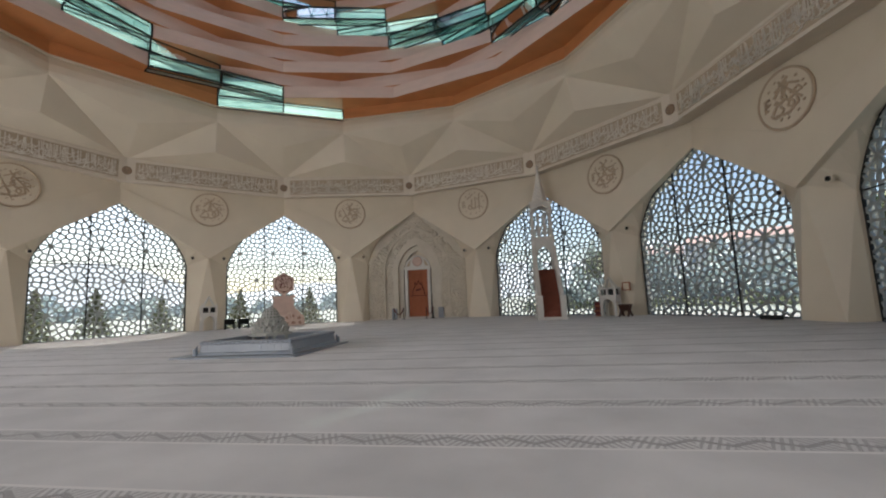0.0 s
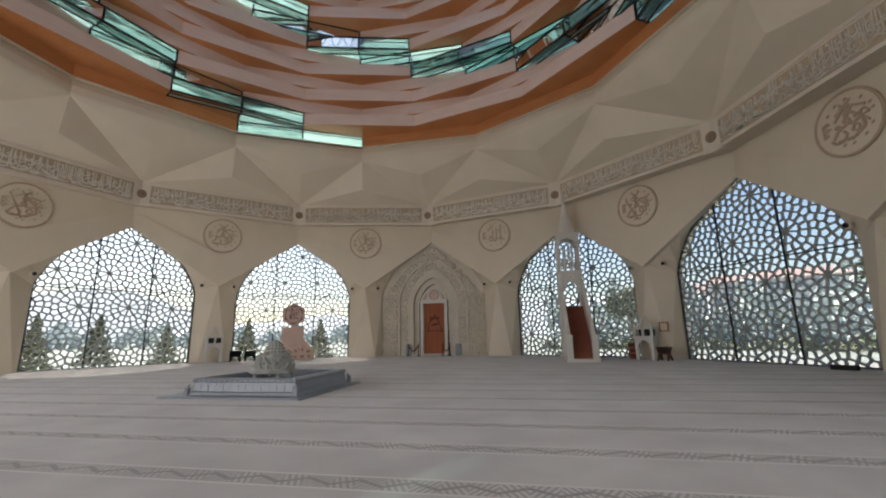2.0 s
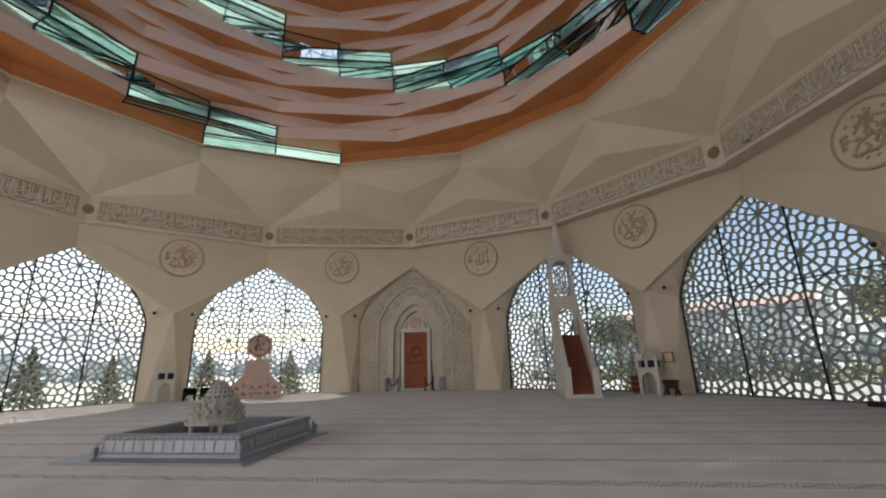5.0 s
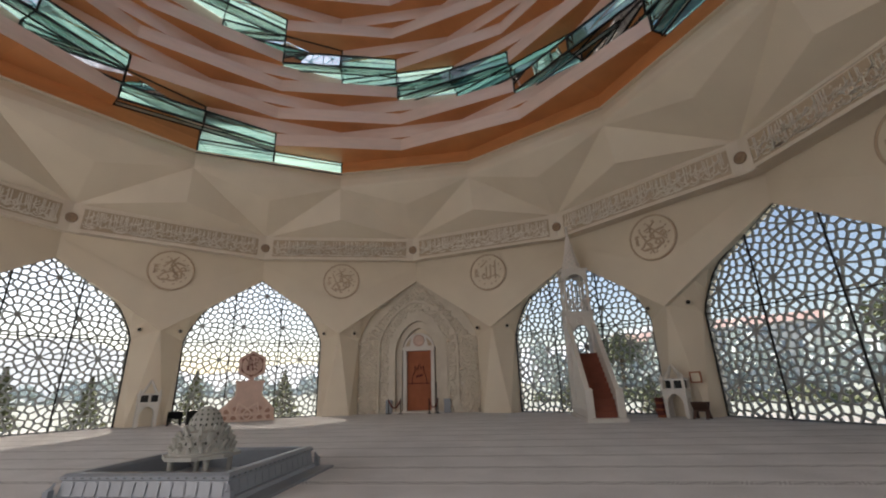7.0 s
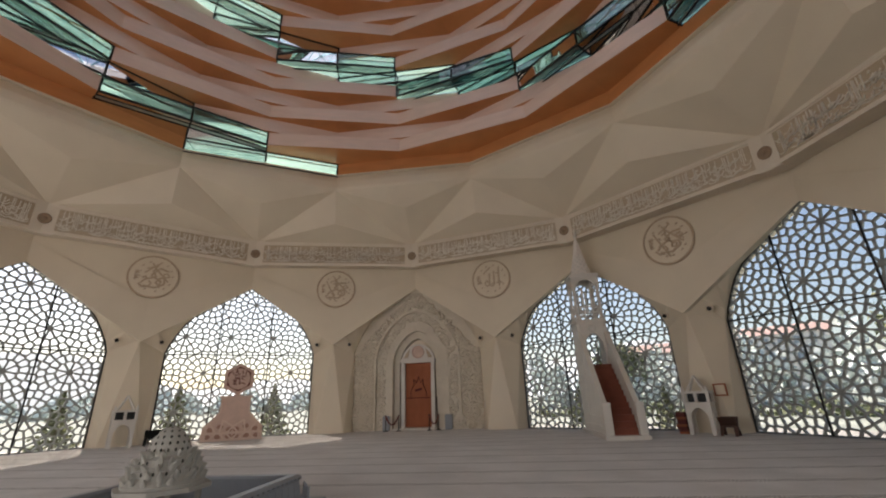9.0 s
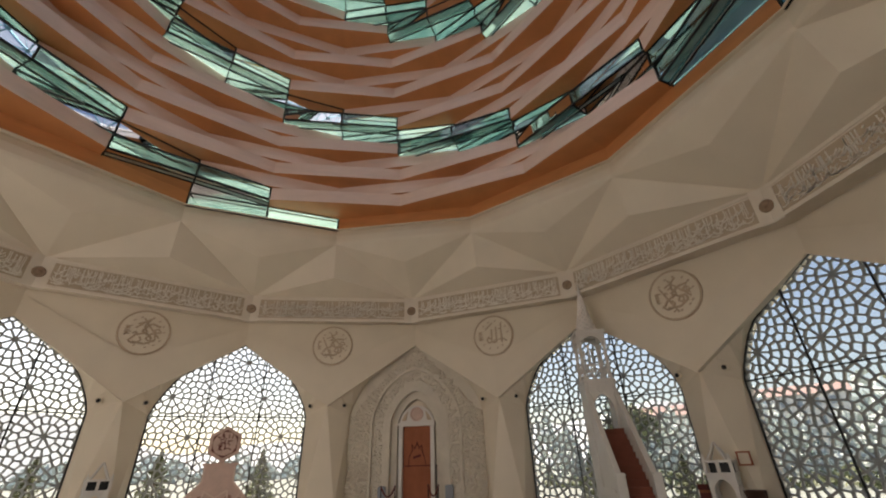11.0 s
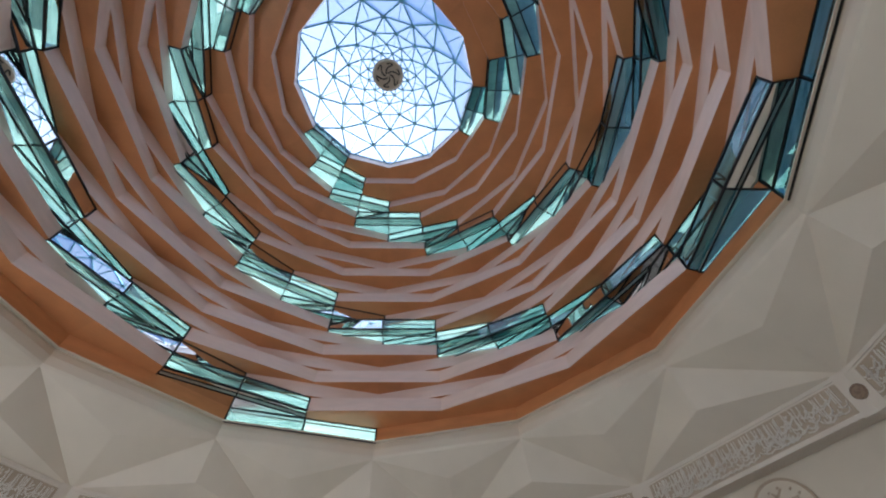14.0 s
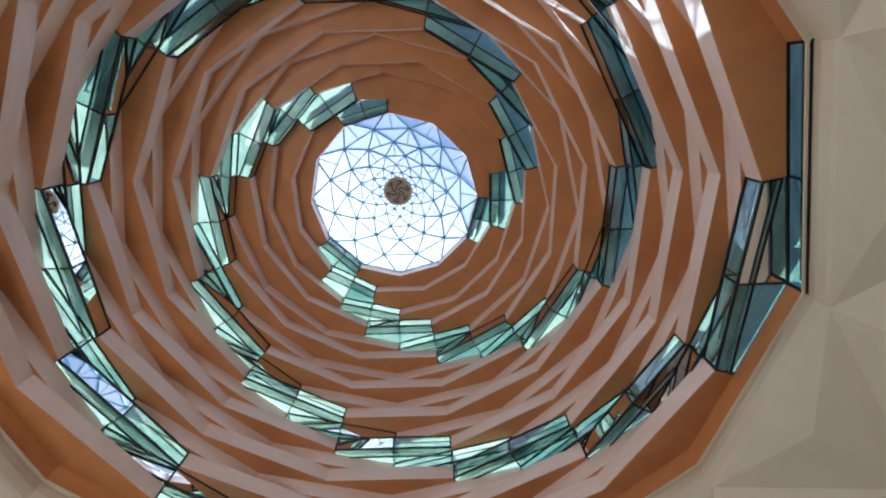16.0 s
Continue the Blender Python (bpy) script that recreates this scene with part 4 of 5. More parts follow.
# ---- medallions ----
def medallion(k, seed):
    s = k + 0.5
    m = Matrix.Translation(P(s, D_UP - 0.012, 7.70)) @ pose(0, 0, 0, 0, 0, -30 * s) @ Matrix.Diagonal((1.1, 1.0, 1.1, 1))
    t = tagged(empty("medallion", m), "round plaster medallion with raised brown script", "medallion", "wall medallions")
    bm = bmesh.new()
    lathe(bm, [(0.95, 0), (0.95, 0.05), (0.2, 0.05)], 40)
    o = part("disc", bm, M_PLASTER, t)
    o.rotation_euler = (radians(90), 0, 0)
    bm = bmesh.new()
    lathe(bm, [(0.99, 0.0), (0.99, 0.07), (0.95, 0.09), (0.91, 0.07), (0.91, 0.04)], 40, close=False)
    o = part("rim", bm, M_BROWN, t)
    o.rotation_euler = (radians(90), 0, 0)
    r = random.Random(seed)
    bm = bmesh.new()

    def st(pts, w):
        for (x0, z0), (x1, z1) in zip(pts, pts[1:]):
            beam(bm, (x0, -0.06, z0), (x1, -0.06, z1), 0.05, w * 0.95, Vector((0, 1, 0)).cross(Vector((x1 - x0, 0, z1 - z0))).normalized() if (x1 - x0, z1 - z0) != (0, 0) else Vector((0, 0, 1)))
    if seed == 0:
        st([(0.42, 0.55), (0.4, 0.1), (0.42, -0.4)], 0.08)
        st([(0.16, 0.4), (0.16, -0.3), (0.05, -0.38), (-0.08, -0.3), (-0.06, 0.3)], 0.08)
        st([(-0.08, -0.3), (-0.22, -0.36), (-0.32, -0.22), (-0.22, -0.05), (-0.14, -0.2)], 0.08)
        st([(-0.38, 0.3), (0.0, 0.62)], 0.07)
    else:
        c = r.uniform(-0.1, 0.1)
        st([(0.55, 0.3), (0.2, 0.35 + c), (-0.1, 0.05), (0.15, -0.1), (0.4, -0.05 + c), (0.45, -0.3), (0.1, -0.5), (-0.35, -0.45)], 0.085)
        st([(0.05 + c, 0.55), (-0.05, 0.25), (0.1, 0.0), (-0.3, -0.15), (-0.45, -0.35)], 0.08)
        st([(0.2, -0.1), (0.32, -0.22), (0.25, -0.36), (0.1, -0.28), (0.2, -0.1)], 0.07)
        st([(-0.12, 0.62), (0.0, 0.42), (0.3, 0.1), (0.58, -0.2)], 0.075)
        st([(-0.3, 0.34), (0.02, 0.5), (0.2, 0.66)], 0.06)
        st([(0.62, 0.05), (0.5, 0.2), (0.36, 0.14), (0.42, 0.02), (0.62, 0.05)], 0.06)
        st([(-0.15, -0.2), (-0.05, -0.34), (-0.2, -0.5), (-0.4, -0.5), (-0.52, -0.36)], 0.07)
        st([(-0.5, 0.45 + c), (0.0, -0.62 + c)] if seed % 2 else [(-0.35, 0.15), (0.1, 0.6)], 0.07)
    for i in range(13):
        a = i * 0.483 + r.uniform(-0.12, 0.12)
        x, z = 0.68 * math.cos(a), 0.68 * math.sin(a)
        st([(x, z), (x + 0.08, z + 0.05)], 0.05)
    for i in range(5):
        a = r.uniform(0, 6.28)
        x, z = r.uniform(0.2, 0.5) * math.cos(a), r.uniform(0.2, 0.55) * math.sin(a)
        st([(x, z), (x + 0.1, z + 0.06), (x + 0.16, z - 0.03)], 0.05)
    for i in range(9):
        z = -0.2 + i * 0.05
        st([(-0.72, z), (-0.66 + r.uniform(0, 0.2), z + 0.03)], 0.03)
    part("script", bm, M_BROWN, t)
    return t


for k in range(-4, 4):
    medallion(k, k % 8)


# ---- fountain basin in the middle ----
# dark grey puts the shade inside the rim's small holes into colour
M_DOT = material("dark_hole_stone", (0.10, 0.11, 0.12), 0.7, scale=4, vary=0.2, bump=0.0)
fo = tagged(empty("fountain", Matrix.Translation((-0.33, 0.42, 0))), "square blue grey marble fountain basin, dry, on the carpet", "fountain")
bm = bmesh.new()
box(bm, -1.92, -1.80, 0, 1.74, 1.55, 0.045, bevel=0.012)
part("base_slab", bm, M_MARBLE_GREY, fo)
for i in range(4):
    q = pose(0, 0, 0, 0, 0, 90 * i)
    bm = bmesh.new()
    prof = [(-1.42, 0.045), (-1.40, 0.10), (-1.36, 0.12), (-1.33, 0.32), (-1.36, 0.34), (-1.36, 0.38), (-1.31, 0.42), (-1.19, 0.42), (-1.17, 0.38), (-1.19, 0.06)]
    for (y0, z0), (y1, z1) in zip(prof, prof[1:]):
        vs = [bm.verts.new(q @ Vector((x, y, z))) for x, y, z in ((y0, y0, z0), (-y0, y0, z0), (-y1, y1, z1), (y1, y1, z1))]
        bm.faces.new(vs)
    side = part("side_wall", bm, M_MARBLE_GREY, fo)
    for j in range(13):
        bm = bmesh.new()
        x = -1.2 + j * 0.2
        prism(bm, [q @ Vector(v) for v in ((x - 0.088, -1.372, 0.125), (x + 0.088, -1.372, 0.125), (x + 0.088, -1.346, 0.30), (x, -1.344, 0.312), (x - 0.088, -1.346, 0.30))], (q.to_3x3() @ Vector((0, -0.004, 0))))
        part("flute", bm, M_MARBLE_GREY, side)
    bm = bmesh.new()
    for j in range(19):
        x = -1.26 + j * 0.14
        prism(bm, [q @ Vector((x + 0.028 * math.cos(g * 1.047), -1.362, 0.36 + 0.014 * math.sin(g * 1.047))) for g in range(6)], q.to_3x3() @ Vector((0, 0.01, 0)))
    tagged(part("rim_dots", bm, M_DOT, side, "row of small dark dots in place of holes"), "row of small dark dots in place of holes", "", "", "stuff")
    bm = bmesh.new()
    prism(bm, [q @ Vector((-1.47 + 0.09 * i, -1.47 + 0.09 * j, 0.045)) for i, j in ((0, 0), (1, 0), (1, 1), (0, 1))], Vector((0, 0, 0.17)))
    prism(bm, [q @ Vector(v) for v in ((-1.45, -1.45, 0.215), (-1.38, -1.45, 0.215), (-1.40, -1.40, 0.30), (-1.45, -1.38, 0.215))], q.to_3x3() @ Vector((0.02, 0.02, 0)))
    part("corner_bracket", bm, M_MARBLE_GREY, fo)
bm = bmesh.new()
box(bm, -1.2, -1.2, 0.045, 1.2, 1.2, 0.07)
part("basin_floor", bm, M_MARBLE_GREY, fo)

M_BEIGE = material("beige_carved_stone", (0.36, 0.36, 0.325), 0.65, scale=2.5, vary=0.14, bump=0.01, fine=22)
# near-black for flat discs in place of holes, their shade in the colour
M_HOLE = material("shadowed_stone_hole", (0.03, 0.03, 0.028), 0.9, scale=4, vary=0.2, bump=0.0)
hd = tagged(empty("carved_dome", Matrix.Translation((-0.42, 0.42, 0.07)) @ Matrix.Diagonal((0.64, 0.64, 0.94, 1))), "beige carved stone dome with pierced tiers on low table", "fountain head")
bm = bmesh.new()
prism(bm, [Vector((0.98 * math.cos(a * math.pi / 4 + math.pi / 8), 0.98 * math.sin(a * math.pi / 4 + math.pi / 8), 0.40)) for a in range(8)], Vector((0, 0, 0.06)))
part("table_top", bm, M_BEIGE, hd)
for i in range(4):
    bm = bmesh.new()
    a = math.pi / 4 + i * math.pi / 2
    lathe(bm, [(0.10, -0.02), (0.10, 0.04), (0.07, 0.06), (0.07, 0.34), (0.12, 0.40)], 10, 0.72 * math.cos(a), 0.72 * math.sin(a))
    part("leg", bm, M_BEIGE, hd)
bm = bmesh.new()
lathe(bm, [(0.80, 0.46), (0.82, 0.50), (0.74, 0.55), (0.68, 0.61), (0.69, 0.69), (0.57, 0.74), (0.58, 0.83), (0.46, 0.88), (0.44, 0.95), (0.40, 1.04), (0.33, 1.13), (0.23, 1.21), (0.12, 1.26), (0.03, 1.28)], 28)
core = part("core", bm, M_BEIGE, hd)
rr = random.Random(21)
for tier, (rad, z0, cnt, sz) in enumerate(((0.77, 0.53, 18, 0.13), (0.71, 0.62, 16, 0.15), (0.65, 0.70, 16, 0.13), (0.59, 0.78, 13, 0.15), (0.49, 0.87, 12, 0.12))):
    for i in range(cnt):
        a = 2 * math.pi * (i + 0.5 * (tier % 2) + rr.uniform(-0.2, 0.2)) / cnt
        bm = bmesh.new()
        w = sz * rr.uniform(0.75, 1.2)
        m = Matrix.Translation((rad * math.cos(a), rad * math.sin(a), z0 + rr.uniform(-0.02, 0.02))) @ Matrix.Rotation(a, 4, "Z") @ Matrix.Rotation(rr.uniform(-0.5, 0.5), 4, "X") @ Matrix.Rotation(rr.uniform(0.0, 0.35), 4, "Y")
        out = [Vector(v) for v in ((0.0, -w * 0.5, -0.03), (0.035, -w * 0.36, w * 0.35), (0.05, -w * 0.12, w * 0.62), (0.075, 0, w * 0.8), (0.05, w * 0.12, w * 0.62), (0.035, w * 0.36, w * 0.35), (0.0, w * 0.5, -0.03), (0.03, 0, -0.06))]
        prism(bm, [m @ p for p in out], m.to_3x3() @ Vector((-0.07, 0, 0)))
        part("petal", bm, M_BEIGE, core)
bm = bmesh.new()
for ring, (rad, z, cnt, tilt) in enumerate(((0.44, 0.96, 20, 82), (0.395, 1.05, 17, 66), (0.325, 1.135, 14, 50), (0.23, 1.21, 10, 32), (0.12, 1.26, 6, 15), (0.69, 0.66, 18, 85), (0.58, 0.80, 16, 85))):
    for i in range(cnt):
        a = 2 * math.pi * (i + 0.5 * (ring % 2)) / cnt
        m = Matrix.Translation((rad * math.cos(a), rad * math.sin(a), z)) @ Matrix.Rotation(a, 4, "Z") @ Matrix.Rotation(radians(tilt), 4, "Y")
        vs = [bm.verts.new(m @ Vector((0.028 * math.cos(j * math.pi / 3), 0.028 * math.sin(j * math.pi / 3), 0.008))) for j in range(6)]
        bm.faces.new(vs)
tagged(part("piercings", bm, M_HOLE, core), "", "", "", "stuff")

# ---- pulpit with stairs and spire ----
mb = tagged(empty("pulpit", Matrix.Translation((8.72, 10.45, 0))), "white marble pulpit with red carpeted stairs and pierced spire", "minbar")
bm = bmesh.new()
box(bm, -0.75, -0.12, 0, 0.75, 4.3, 0.14, bevel=0.02)
part("plinth", bm, M_MARBLE, mb)
for sg in (1, -1):
    x0, x1 = (0.50, 0.63) if sg > 0 else (-0.63, -0.50)
    bm = bmesh.new()
    prism(bm, [Vector((x0, y, z)) for y, z in ((0.2, 0.14), (4.15, 0.14), (4.15, 4.55), (3.0, 4.55), (2.85, 4.0), (0.2, 1.0))], Vector((x1 - x0, 0, 0)))
    part("side_wall", bm, M_MARBLE, mb)
    bm = bmesh.new()
    beam(bm, ((x0 + x1) / 2, 0.2, 1.02), ((x0 + x1) / 2, 2.86, 4.04), 0.19, 0.07)
    part("handrail", bm, M_MARBLE, mb)
    bm = bmesh.new()
    xo = x1 + 0.001 if sg > 0 else x0 - 0.001
    for loop in (((0.6, 0.3), (3.0, 0.3), (3.0, 0.42), (0.6, 0.42)), ((0.7, 0.62), (2.75, 0.62), (2.75, 3.2), (2.62, 3.2), (2.62, 0.74), (0.8, 0.74)), ((3.1, 0.3), (4.05, 0.3), (4.05, 0.4), (3.1, 0.4)), ((3.1, 2.6), (4.05, 2.6), (4.05, 2.72), (3.1, 2.72))):
        prism(bm, [Vector((xo, y, z)) for y, z in loop], Vector((0.03 * sg, 0, 0)))
    part("panel_moulding", bm, M_MARBLE, mb)
    bm = bmesh.new()
    box(bm, sg * 0.565 - 0.14, 0.0, 0.14, sg * 0.565 + 0.14, 0.28, 1.14, bevel=0.02)
    post = part("newel_post", bm, M_MARBLE, mb)
    bm = bmesh.new()
    box(bm, sg * 0.565 - 0.16, -0.02, 1.1, sg * 0.565 + 0.16, 0.30, 1.22, bevel=0.03)
    part("cap", bm, M_MARBLE, post)
for i in range(12):
    bm = bmesh.new()
    z1 = 0.14 + 0.212 * (i + 1)
    box(bm, -0.5, 0.22 + 0.215 * i, 0.14, 0.5, 0.22 + 0.215 * (i + 1), z1)
    box(bm, -0.5, 0.19 + 0.215 * i, z1 - 0.045, 0.5, 0.26 + 0.215 * i, z1 + 0.004)
    part("step", bm, M_STAIR, mb, "red carpeted stair step")
bm = bmesh.new()
box(bm, -0.5, 2.8, 0.14, 0.5, 4.1, 2.69)
part("landing", bm, M_STAIR, mb)
bm = bmesh.new()
ap_o = [(0.5, 0.0), (0.5, 1.0)] + [(0.5, 1.0 + 0.08 * i) for i in range(1, 11)]
ai = arch_points(0.40, 0.75, 1.35)
ap_o = [(0.5, 0.0)] + [(0.5, 1.86 * i / 10) for i in range(1, 11)] + [(0.0, 1.86)]
arch_band(bm, ap_o, ai, 2.88, 3.0)
o = part("front_arch", bm, M_MARBLE, mb)
o.location.z = 2.69
bm = bmesh.new()
lathe(bm, [(0.17, 0), (0.17, 0.04), (0.13, 0.06), (0.03, 0.05)], 20)
o = part("roundel", bm, M_MARBLE, mb)
o.matrix_local = Matrix.Translation((0, 2.88, 4.25)) @ pose(0, 0, 0, 90)
bm = bmesh.new()
box(bm, -0.66, 2.92, 4.5, 0.66, 4.2, 4.66, bevel=0.03)
part("kiosk_base", bm, M_MARBLE, mb)
for ix in (-1, 1):
    for iy in (0, 1):
        bm = bmesh.new()
        cx, cy = ix * 0.52, 3.03 + iy * 1.06
        lathe(bm, [(0.11, 4.66), (0.11, 4.76), (0.075, 4.8), (0.07, 6.1), (0.11, 6.2), (0.11, 6.3)], 12, cx, cy)
        part("column", bm, M_MARBLE, mb)
for iy in (0, 1):
    for j in (-1, 1):
        bm = bmesh.new()
        lathe(bm, [(0.05, 4.66), (0.04, 4.7), (0.04, 6.0), (0.06, 6.1)], 8, j * 0.18, 3.03 + iy * 1.06)
        part("colonnette", bm, M_MARBLE, mb)
    bm = bmesh.new()
    for j in range(9):
        x = -0.5 + j * 0.125
        beam(bm, (x, 3.03 + iy * 1.06, 4.95), (x + 0.125 * (1 if j % 2 else -1), 3.03 + iy * 1.06, 5.25), 0.035)
    beam(bm, (-0.5, 3.03 + iy * 1.06, 4.95), (0.5, 3.03 + iy * 1.06, 4.95), 0.05)
    beam(bm, (-0.5, 3.03 + iy * 1.06, 5.25), (0.5, 3.03 + iy * 1.06, 5.25), 0.05)
    part("balustrade", bm, M_MARBLE, mb)
for ix in (-1, 1):
    bm = bmesh.new()
    for j in range(5):
        y = 3.03 + j * 0.265
        beam(bm, (ix * 0.52, y, 4.95), (ix * 0.52, y + 0.13, 5.25), 0.035), beam(bm, (ix * 0.52, y, 5.25), (ix * 0.52, y - 0.13, 4.95), 0.035)
    beam(bm, (ix * 0.52, 3.03, 5.25), (ix * 0.52, 4.09, 5.25), 0.05)
    part("balustrade", bm, M_MARBLE, mb)
for q, half, dy in ((0, 0.52, 3.03), (1, 0.52, 4.09)):
    bm = bmesh.new()
    arch_o = [(0.6, 0.0)] + [(0.6, 0.62 * i / 10) for i in range(1, 11)] + [(0.0, 0.62)]
    arch_band(bm, arch_o, arch_points(0.42, 0.12, 0.45), dy - 0.05, dy + 0.05)
    o = part("kiosk_arch", bm, M_MARBLE, mb)
    o.location.z = 6.05
for ix in (-1, 1):
    bm = bmesh.new()
    box(bm, ix * 0.52 - 0.05, 3.03, 6.35, ix * 0.52 + 0.05, 4.09, 6.67)
    part("kiosk_lintel", bm, M_MARBLE, mb)
bm = bmesh.new()
box(bm, -0.66, 2.92, 6.62, 0.66, 4.2, 6.78, bevel=0.03)
part("cornice", bm, M_MARBLE, mb)
bm = bmesh.new()
lathe(bm, [(0.52, 6.78), (0.44, 6.95), (0.29, 7.45), (0.17, 8.05), (0.09, 8.5), (0.05, 8.75), (0.11, 8.82), (0.05, 8.9), (0.07, 8.98), (0.02, 9.18)], 8, 0, 3.56, math.pi / 8)
spire = part("spire", bm, M_MARBLE, mb)
bm = bmesh.new()
for i in range(8):
    a = i * math.pi / 4 + math.pi / 8
    for j in range(7):
        t0, t1 = j / 7, (j + 1) / 7
        r0, r1 = 0.50 * (1 - t0) ** 1.3 + 0.09 * t0, 0.50 * (1 - t1) ** 1.3 + 0.09 * t1
        z0, z1 = 6.82 + 1.75 * t0, 6.82 + 1.75 * t1
        for sg in (1, -1):
            beam(bm, (r0 * math.cos(a), 3.56 + r0 * math.sin(a), z0), (r1 * math.cos(a + sg * math.pi / 4), 3.56 + r1 * math.sin(a + sg * math.pi / 4), z1), 0.05)
part("spire_tracery", bm, material("pale_carved_marble", (0.80, 0.75, 0.69), 0.45, scale=2, vary=0.07, bump=0.004), spire)

# ---- preaching seat with hexagonal plaque ----
ks = tagged(empty("preaching_seat", Matrix.Translation(P(-1, 16.75, 0)) @ pose(0, 0, 0, 0, 0, 30)), "pink carved stone preaching seat with hexagonal script plaque", "lectern")
sil = [(1.32, 0.0), (1.28, 0.58), (0.64, 1.26), (0.64, 1.95)]
bm = bmesh.new()
prism(bm, [Vector((-u, -0.45, z)) for u, z in sil] + [Vector((u, -0.45, z)) for u, z in sil[::-1]], Vector((0, 0.9, 0)))
body = part("body", bm, M_PINK, ks)
bm = bmesh.new()
box(bm, -0.72, -0.52, 1.88, 0.72, 0.5, 1.98, bevel=0.02)
part("ledge", bm, M_PINK, ks)
bm = bmesh.new()
for u0, z0, u1, z1 in ((-1.3, 0.06, 1.3, 0.06), (-1.26, 0.56, -0.62, 1.24), (1.26, 0.56, 0.62, 1.24), (-1.28, 0.34, 1.28, 0.34), (-0.95, 0.06, -0.7, 0.34), (-0.7, 0.34, -1.0, 0.8), (-0.3, 0.06, -0.55, 0.34), (-0.55, 0.34, -0.45, 0.9), (0.95, 0.06, 0.7, 0.34), (0.7, 0.34, 1.0, 0.8), (0.3, 0.06, 0.55, 0.34), (0.55, 0.34, 0.45, 0.9), (0, 0.06, -0.25, 0.34), (0, 0.06, 0.25, 0.34), (-0.25, 0.34, 0, 0.62), (0.25, 0.34, 0, 0.62), (0, 0.62, -0.45, 0.9), (0, 0.62, 0.45, 0.9), (-1.15, 0.06, -1.1, 0.7), (1.15, 0.06, 1.1, 0.7), (-0.62, 1.26, -0.62, 1.85), (0.62, 1.26, 0.62, 1.85)):
    beam(bm, (u0, -0.47, z0), (u1, -0.47, z1), 0.06, 0.07)
part("strapwork", bm, material("pale_pink_strapwork", (0.68, 0.53, 0.44), 0.55, scale=3, vary=0.1, bump=0.004), body)
# flat hexagons: the shade inside the carved openings is put into their colour
M_PINK_DARK = material("shaded_pink_cells", (0.36, 0.20, 0.15), 0.65, scale=3, vary=0.15, bump=0.005)
bm = bmesh.new()
for u, z in ((-1.05, 0.2), (-0.6, 0.2), (-0.15, 0.2), (0.15, 0.2), (0.6, 0.2), (1.05, 0.2), (-0.95, 0.5), (-0.55, 0.62), (0.55, 0.62), (0.95, 0.5), (-0.15, 0.5), (0.15, 0.5)):
    prism(bm, [Vector((u + 0.15 * math.cos(a * math.pi / 3), -0.452, z + 0.11 * math.sin(a * math.pi / 3))) for a in range(6)], Vector((0, -0.004, 0)))
part("dark_cells", bm, M_PINK_DARK, body)
bm = bmesh.new()
lathe(bm, [(0.12, 1.98), (0.16, 2.02), (0.10, 2.1), (0.14, 2.2)], 12)
part("plaque_stem", bm, M_PINK, ks)
hexa = lambda r, y: [Vector((r * math.sin(a * math.pi / 3), y, 2.78 + r * math.cos(a * math.pi / 3))) for a in range(6)]
bm = bmesh.new()
prism(bm, hexa(0.76, -0.08), Vector((0, 0.16, 0)))
plaque = part("plaque", bm, M_PINK, ks)
bm = bmesh.new()
prism(bm, hexa(0.60, -0.084), Vector((0, -0.02, 0)))
part("plaque_field", bm, M_RED_DARK, plaque, "dark red hexagonal field")
bm = bmesh.new()
lathe(bm, [(0.50, 0), (0.50, 0.04), (0.44, 0.05), (0.1, 0.045)], 28)
o = part("plaque_disc", bm, M_PINK, plaque)
o.matrix_local = Matrix.Translation((0, -0.10, 2.78)) @ pose(0, 0, 0, 90)
bm = bmesh.new()
rr = random.Random(8)
for i in range(26):
    u, z = rr.uniform(-0.3, 0.3), rr.uniform(-0.3, 0.3)
    a = rr.choice((0.2, 1.4, 1.6, 2.6))
    beam(bm, (u, -0.155, 2.78 + z), (u + 0.16 * math.cos(a), -0.155, 2.78 + z + 0.16 * math.sin(a)), 0.03, 0.04)
part("plaque_script", bm, M_RED_DARK, plaque)


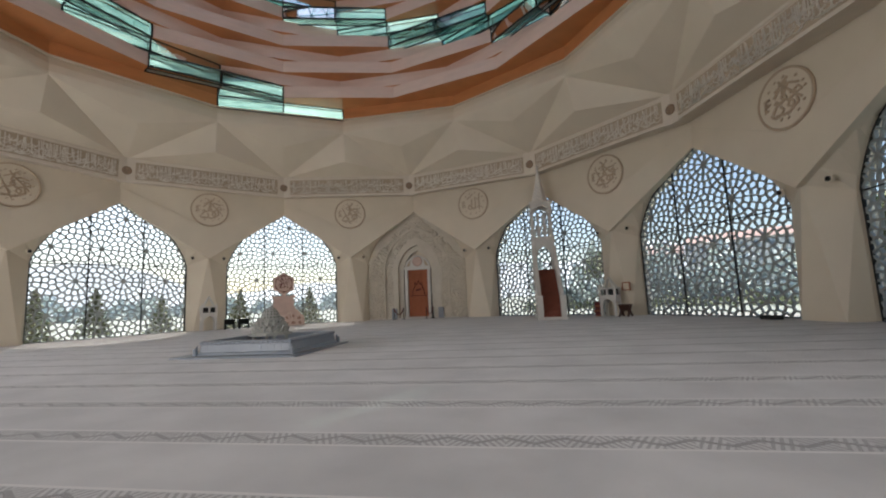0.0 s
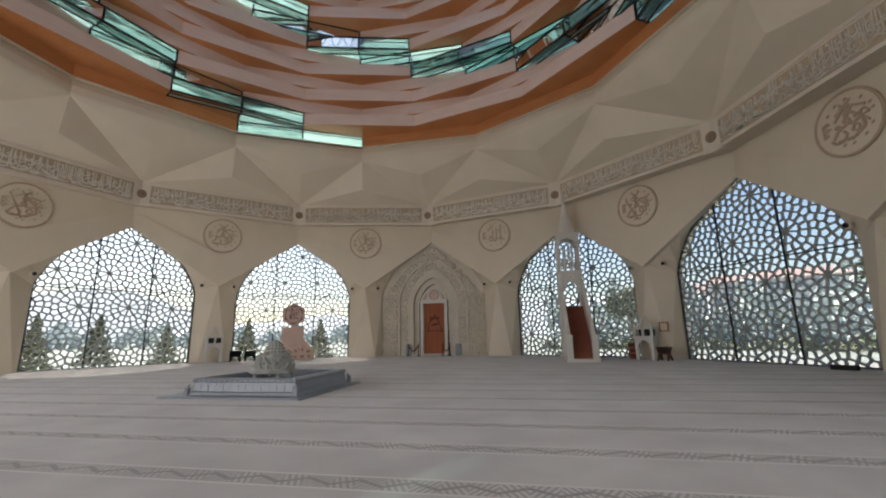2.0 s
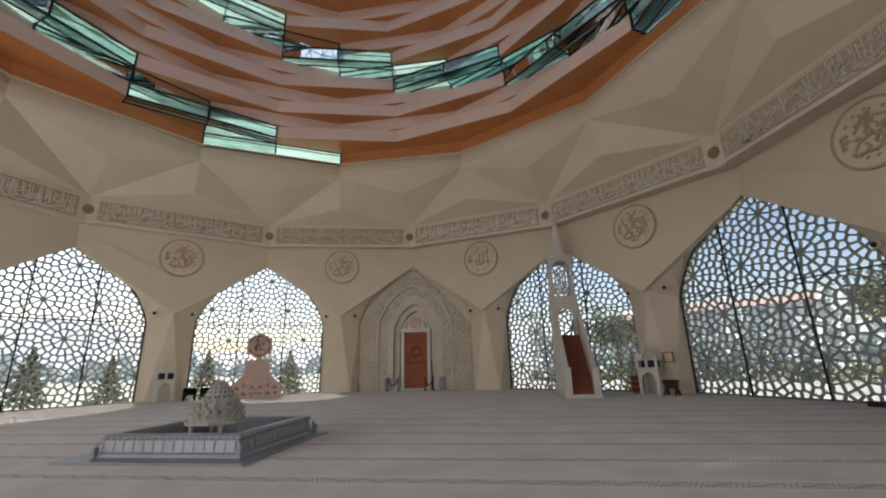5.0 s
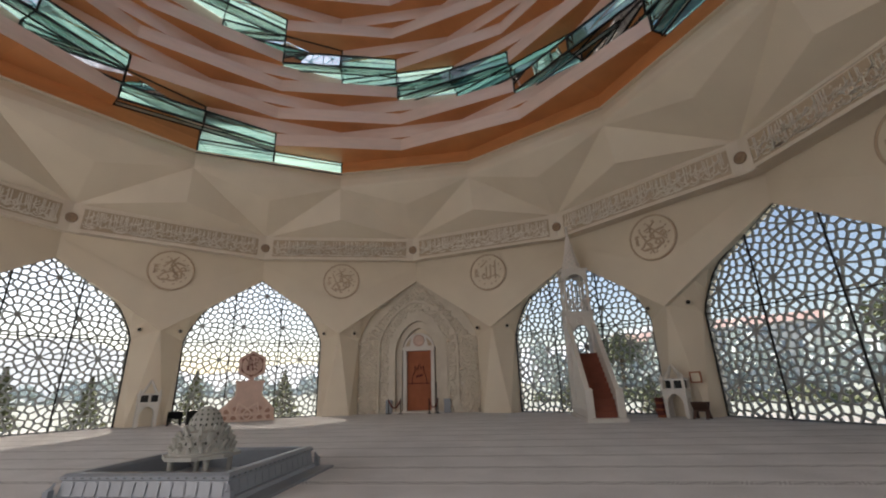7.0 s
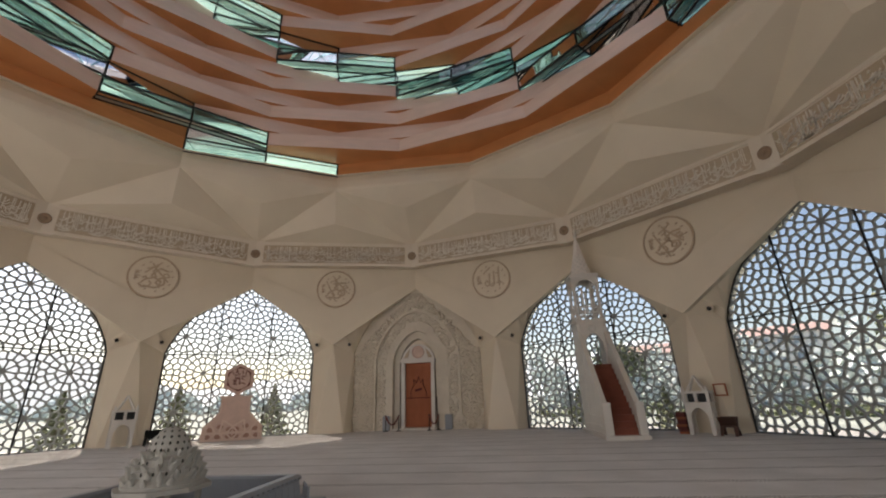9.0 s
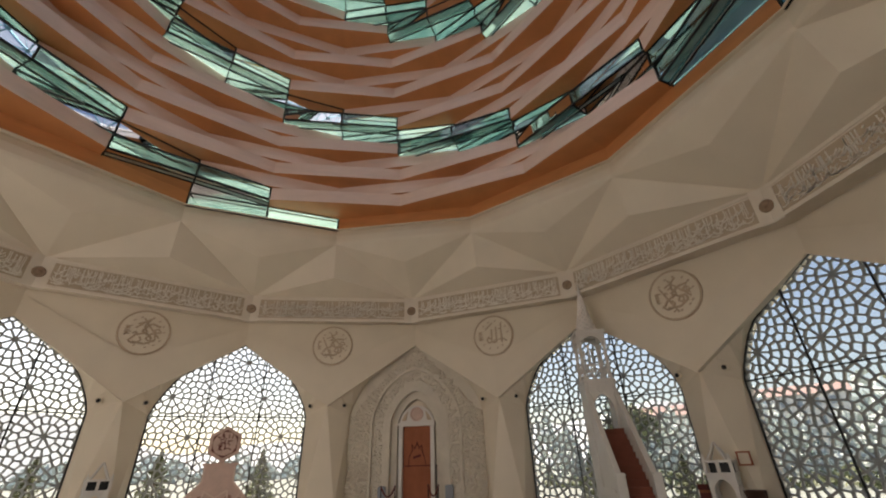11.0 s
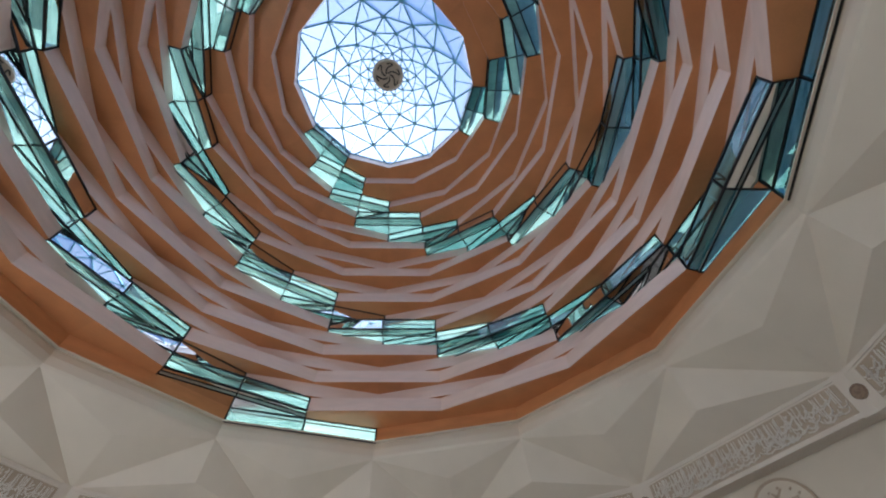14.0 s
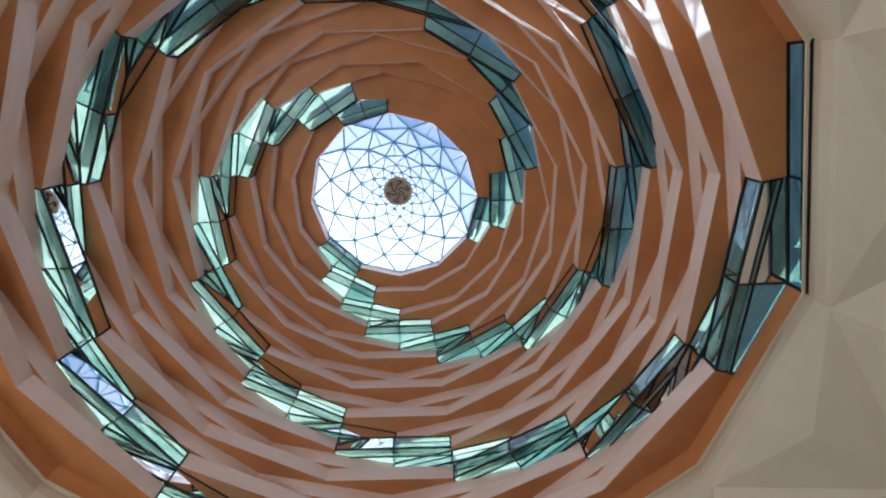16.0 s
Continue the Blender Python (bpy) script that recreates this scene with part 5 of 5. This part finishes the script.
# ---- white arched display stands ----
def stand(m, label, spire=0.55):
    t = tagged(empty("display_stand", m), label, "stand", "arched stands")
    arch_o = [(0.43, 0.0)] + [(0.43, 1.05 * i / 10) for i in range(1, 11)] + [(0.0, 1.05)]
    for y in (-0.3, 0.22):
        bm = bmesh.new()
        arch_band(bm, arch_o, arch_points(0.30, 0.55, 0.92), y, y + 0.08)
        part("arch_panel", bm, M_MARBLE, t)
    for sg in (1, -1):
        bm = bmesh.new()
        box(bm, sg * 0.40 - 0.03, -0.22, 0.75, sg * 0.40 + 0.03, 0.22, 1.05)
        part("side_rail", bm, M_MARBLE, t)
    bm = bmesh.new()
    box(bm, -0.46, -0.33, 1.05, 0.46, 0.33, 1.11, bevel=0.01)
    part("shelf", bm, M_MARBLE, t)
    for y in (-0.29, 0.25):
        for x in (-0.40, 0.0, 0.40):
            bm = bmesh.new()
            box(bm, x - 0.05, y - 0.04, 1.11, x + 0.05, y + 0.04, 1.42)
            part("post", bm, M_MARBLE, t)
    bm = bmesh.new()
    box(bm, -0.38, 0.10, 1.11, 0.38, 0.16, 1.42)
    part("dark_back", bm, M_BLACK, t)
    bm = bmesh.new()
    box(bm, -0.46, -0.33, 1.42, 0.46, 0.33, 1.50, bevel=0.01)
    part("top", bm, M_MARBLE, t)
    for sx in (-1, 1):
        for sy in (-1, 1):
            bm = bmesh.new()
            beam(bm, (sx * 0.30, sy * 0.24, 1.48), (0, 0, 1.5 + spire), 0.06)
            part("spire_bar", bm, M_MARBLE, t)
    for sx in (-1, 1):
        bm = bmesh.new()
        lathe(bm, [(0.06, 1.5), (0.05, 1.58), (0.01, 1.7)], 6, sx * 0.4, -0.27)
        part("finial", bm, M_MARBLE, t)


stand(Matrix.Translation(P(1.5, 16.7, 0)) @ pose(0, 0, 0, 0, 0, -38), "white arched display stand with little spire against the pier")
stand(Matrix.Translation(P(-1.5, 16.75, 0)) @ pose(0, 0, 0, 0, 0, 48), "white arched display stand beside the pier", 0.6)


def rehal(m, mat, label, w=0.5, h=0.5):
    t = tagged(empty("book_rest", m), label, "book rest", "book rests")
    for sg in (1, -1):
        bm = bmesh.new()
        prism(bm, [Vector((-w / 2, sg * 0.22, 0)), Vector((-w / 2 + 0.1, sg * 0.22, 0)), Vector((-w / 2 + 0.14, sg * 0.05, h * 0.45)), Vector((w / 2 - 0.14, sg * 0.05, h * 0.45)), Vector((w / 2 - 0.1, sg * 0.22, 0)), Vector((w / 2, sg * 0.22, 0)), Vector((w / 2, -sg * 0.2, h)), Vector((-w / 2, -sg * 0.2, h))], Vector((0, 0.03, 0.015)))
        part("leaf", bm, mat, t)
    return t


rehal(Matrix.Translation(F(-1.28, 16.6, -0.75, 0)) @ pose(0, 0, 0, 0, 0, 40), M_BLACK, "black wooden folding book rest by the window", 0.62, 0.62)
rehal(Matrix.Translation(F(-1.28, 16.6, 0.05, 0)) @ pose(0, 0, 0, 0, 0, 33), M_BLACK, "black wooden folding book rest by the window", 0.62, 0.62)
M_DARKWOOD = material("dark_brown_wood", (0.07, 0.035, 0.025), 0.5, scale=4, vary=0.2, bump=0.004)
rehal(Matrix.Translation(F(1.5, 16.6, 0.85, 0)) @ pose(0, 0, 0, 0, 0, -40), M_DARKWOOD, "dark brown folding book rest beside the stand", 0.55, 0.6)
st_ = tagged(empty("book_stack", Matrix.Translation(F(1.5, 16.65, -0.72, 0)) @ pose(0, 0, 0, 0, 0, -40)), "stack of dark red books on the carpet", "books")
rr = random.Random(2)
for i in range(9):
    bm = bmesh.new()
    dx = rr.uniform(-0.03, 0.03)
    box(bm, -0.16 + dx, -0.11, i * 0.085, 0.16 + dx, 0.11, i * 0.085 + 0.082, bevel=0.008)
    part("book", bm, M_RED_DARK if i % 3 else M_RED, st_)
fr = tagged(empty("framed_notice", Matrix.Translation(F(1.5, D_UP - 0.05, 0.62, 1.52)) @ pose(0, 0, 0, 0, 0, -45)), "small notice in a red frame on the pier", "picture")
bm = bmesh.new()
for x0, z0, x1, z1 in ((-0.22, -0.22, 0.22, -0.17), (-0.22, 0.17, 0.22, 0.22), (-0.22, -0.17, -0.17, 0.17), (0.17, -0.17, 0.22, 0.17)):
    box(bm, x0, -0.03, z0, x1, 0.02, z1)
part("frame", bm, M_RED, fr)
bm = bmesh.new()
box(bm, -0.17, -0.01, -0.17, 0.17, 0.015, 0.17)
part("sheet", bm, M_PLASTER, fr)
bm = bmesh.new()
box(bm, -0.35, -0.12, 0, 0.35, 0.12, 0.16, bevel=0.02)
o = tagged(part("floor_box", bm, M_BLACK), "low black box on the carpet at the window", "box")
o.matrix_world = Matrix.Translation(F(2, 16.9, 2.9, 0)) @ pose(0, 0, 0, 0, 0, -60)
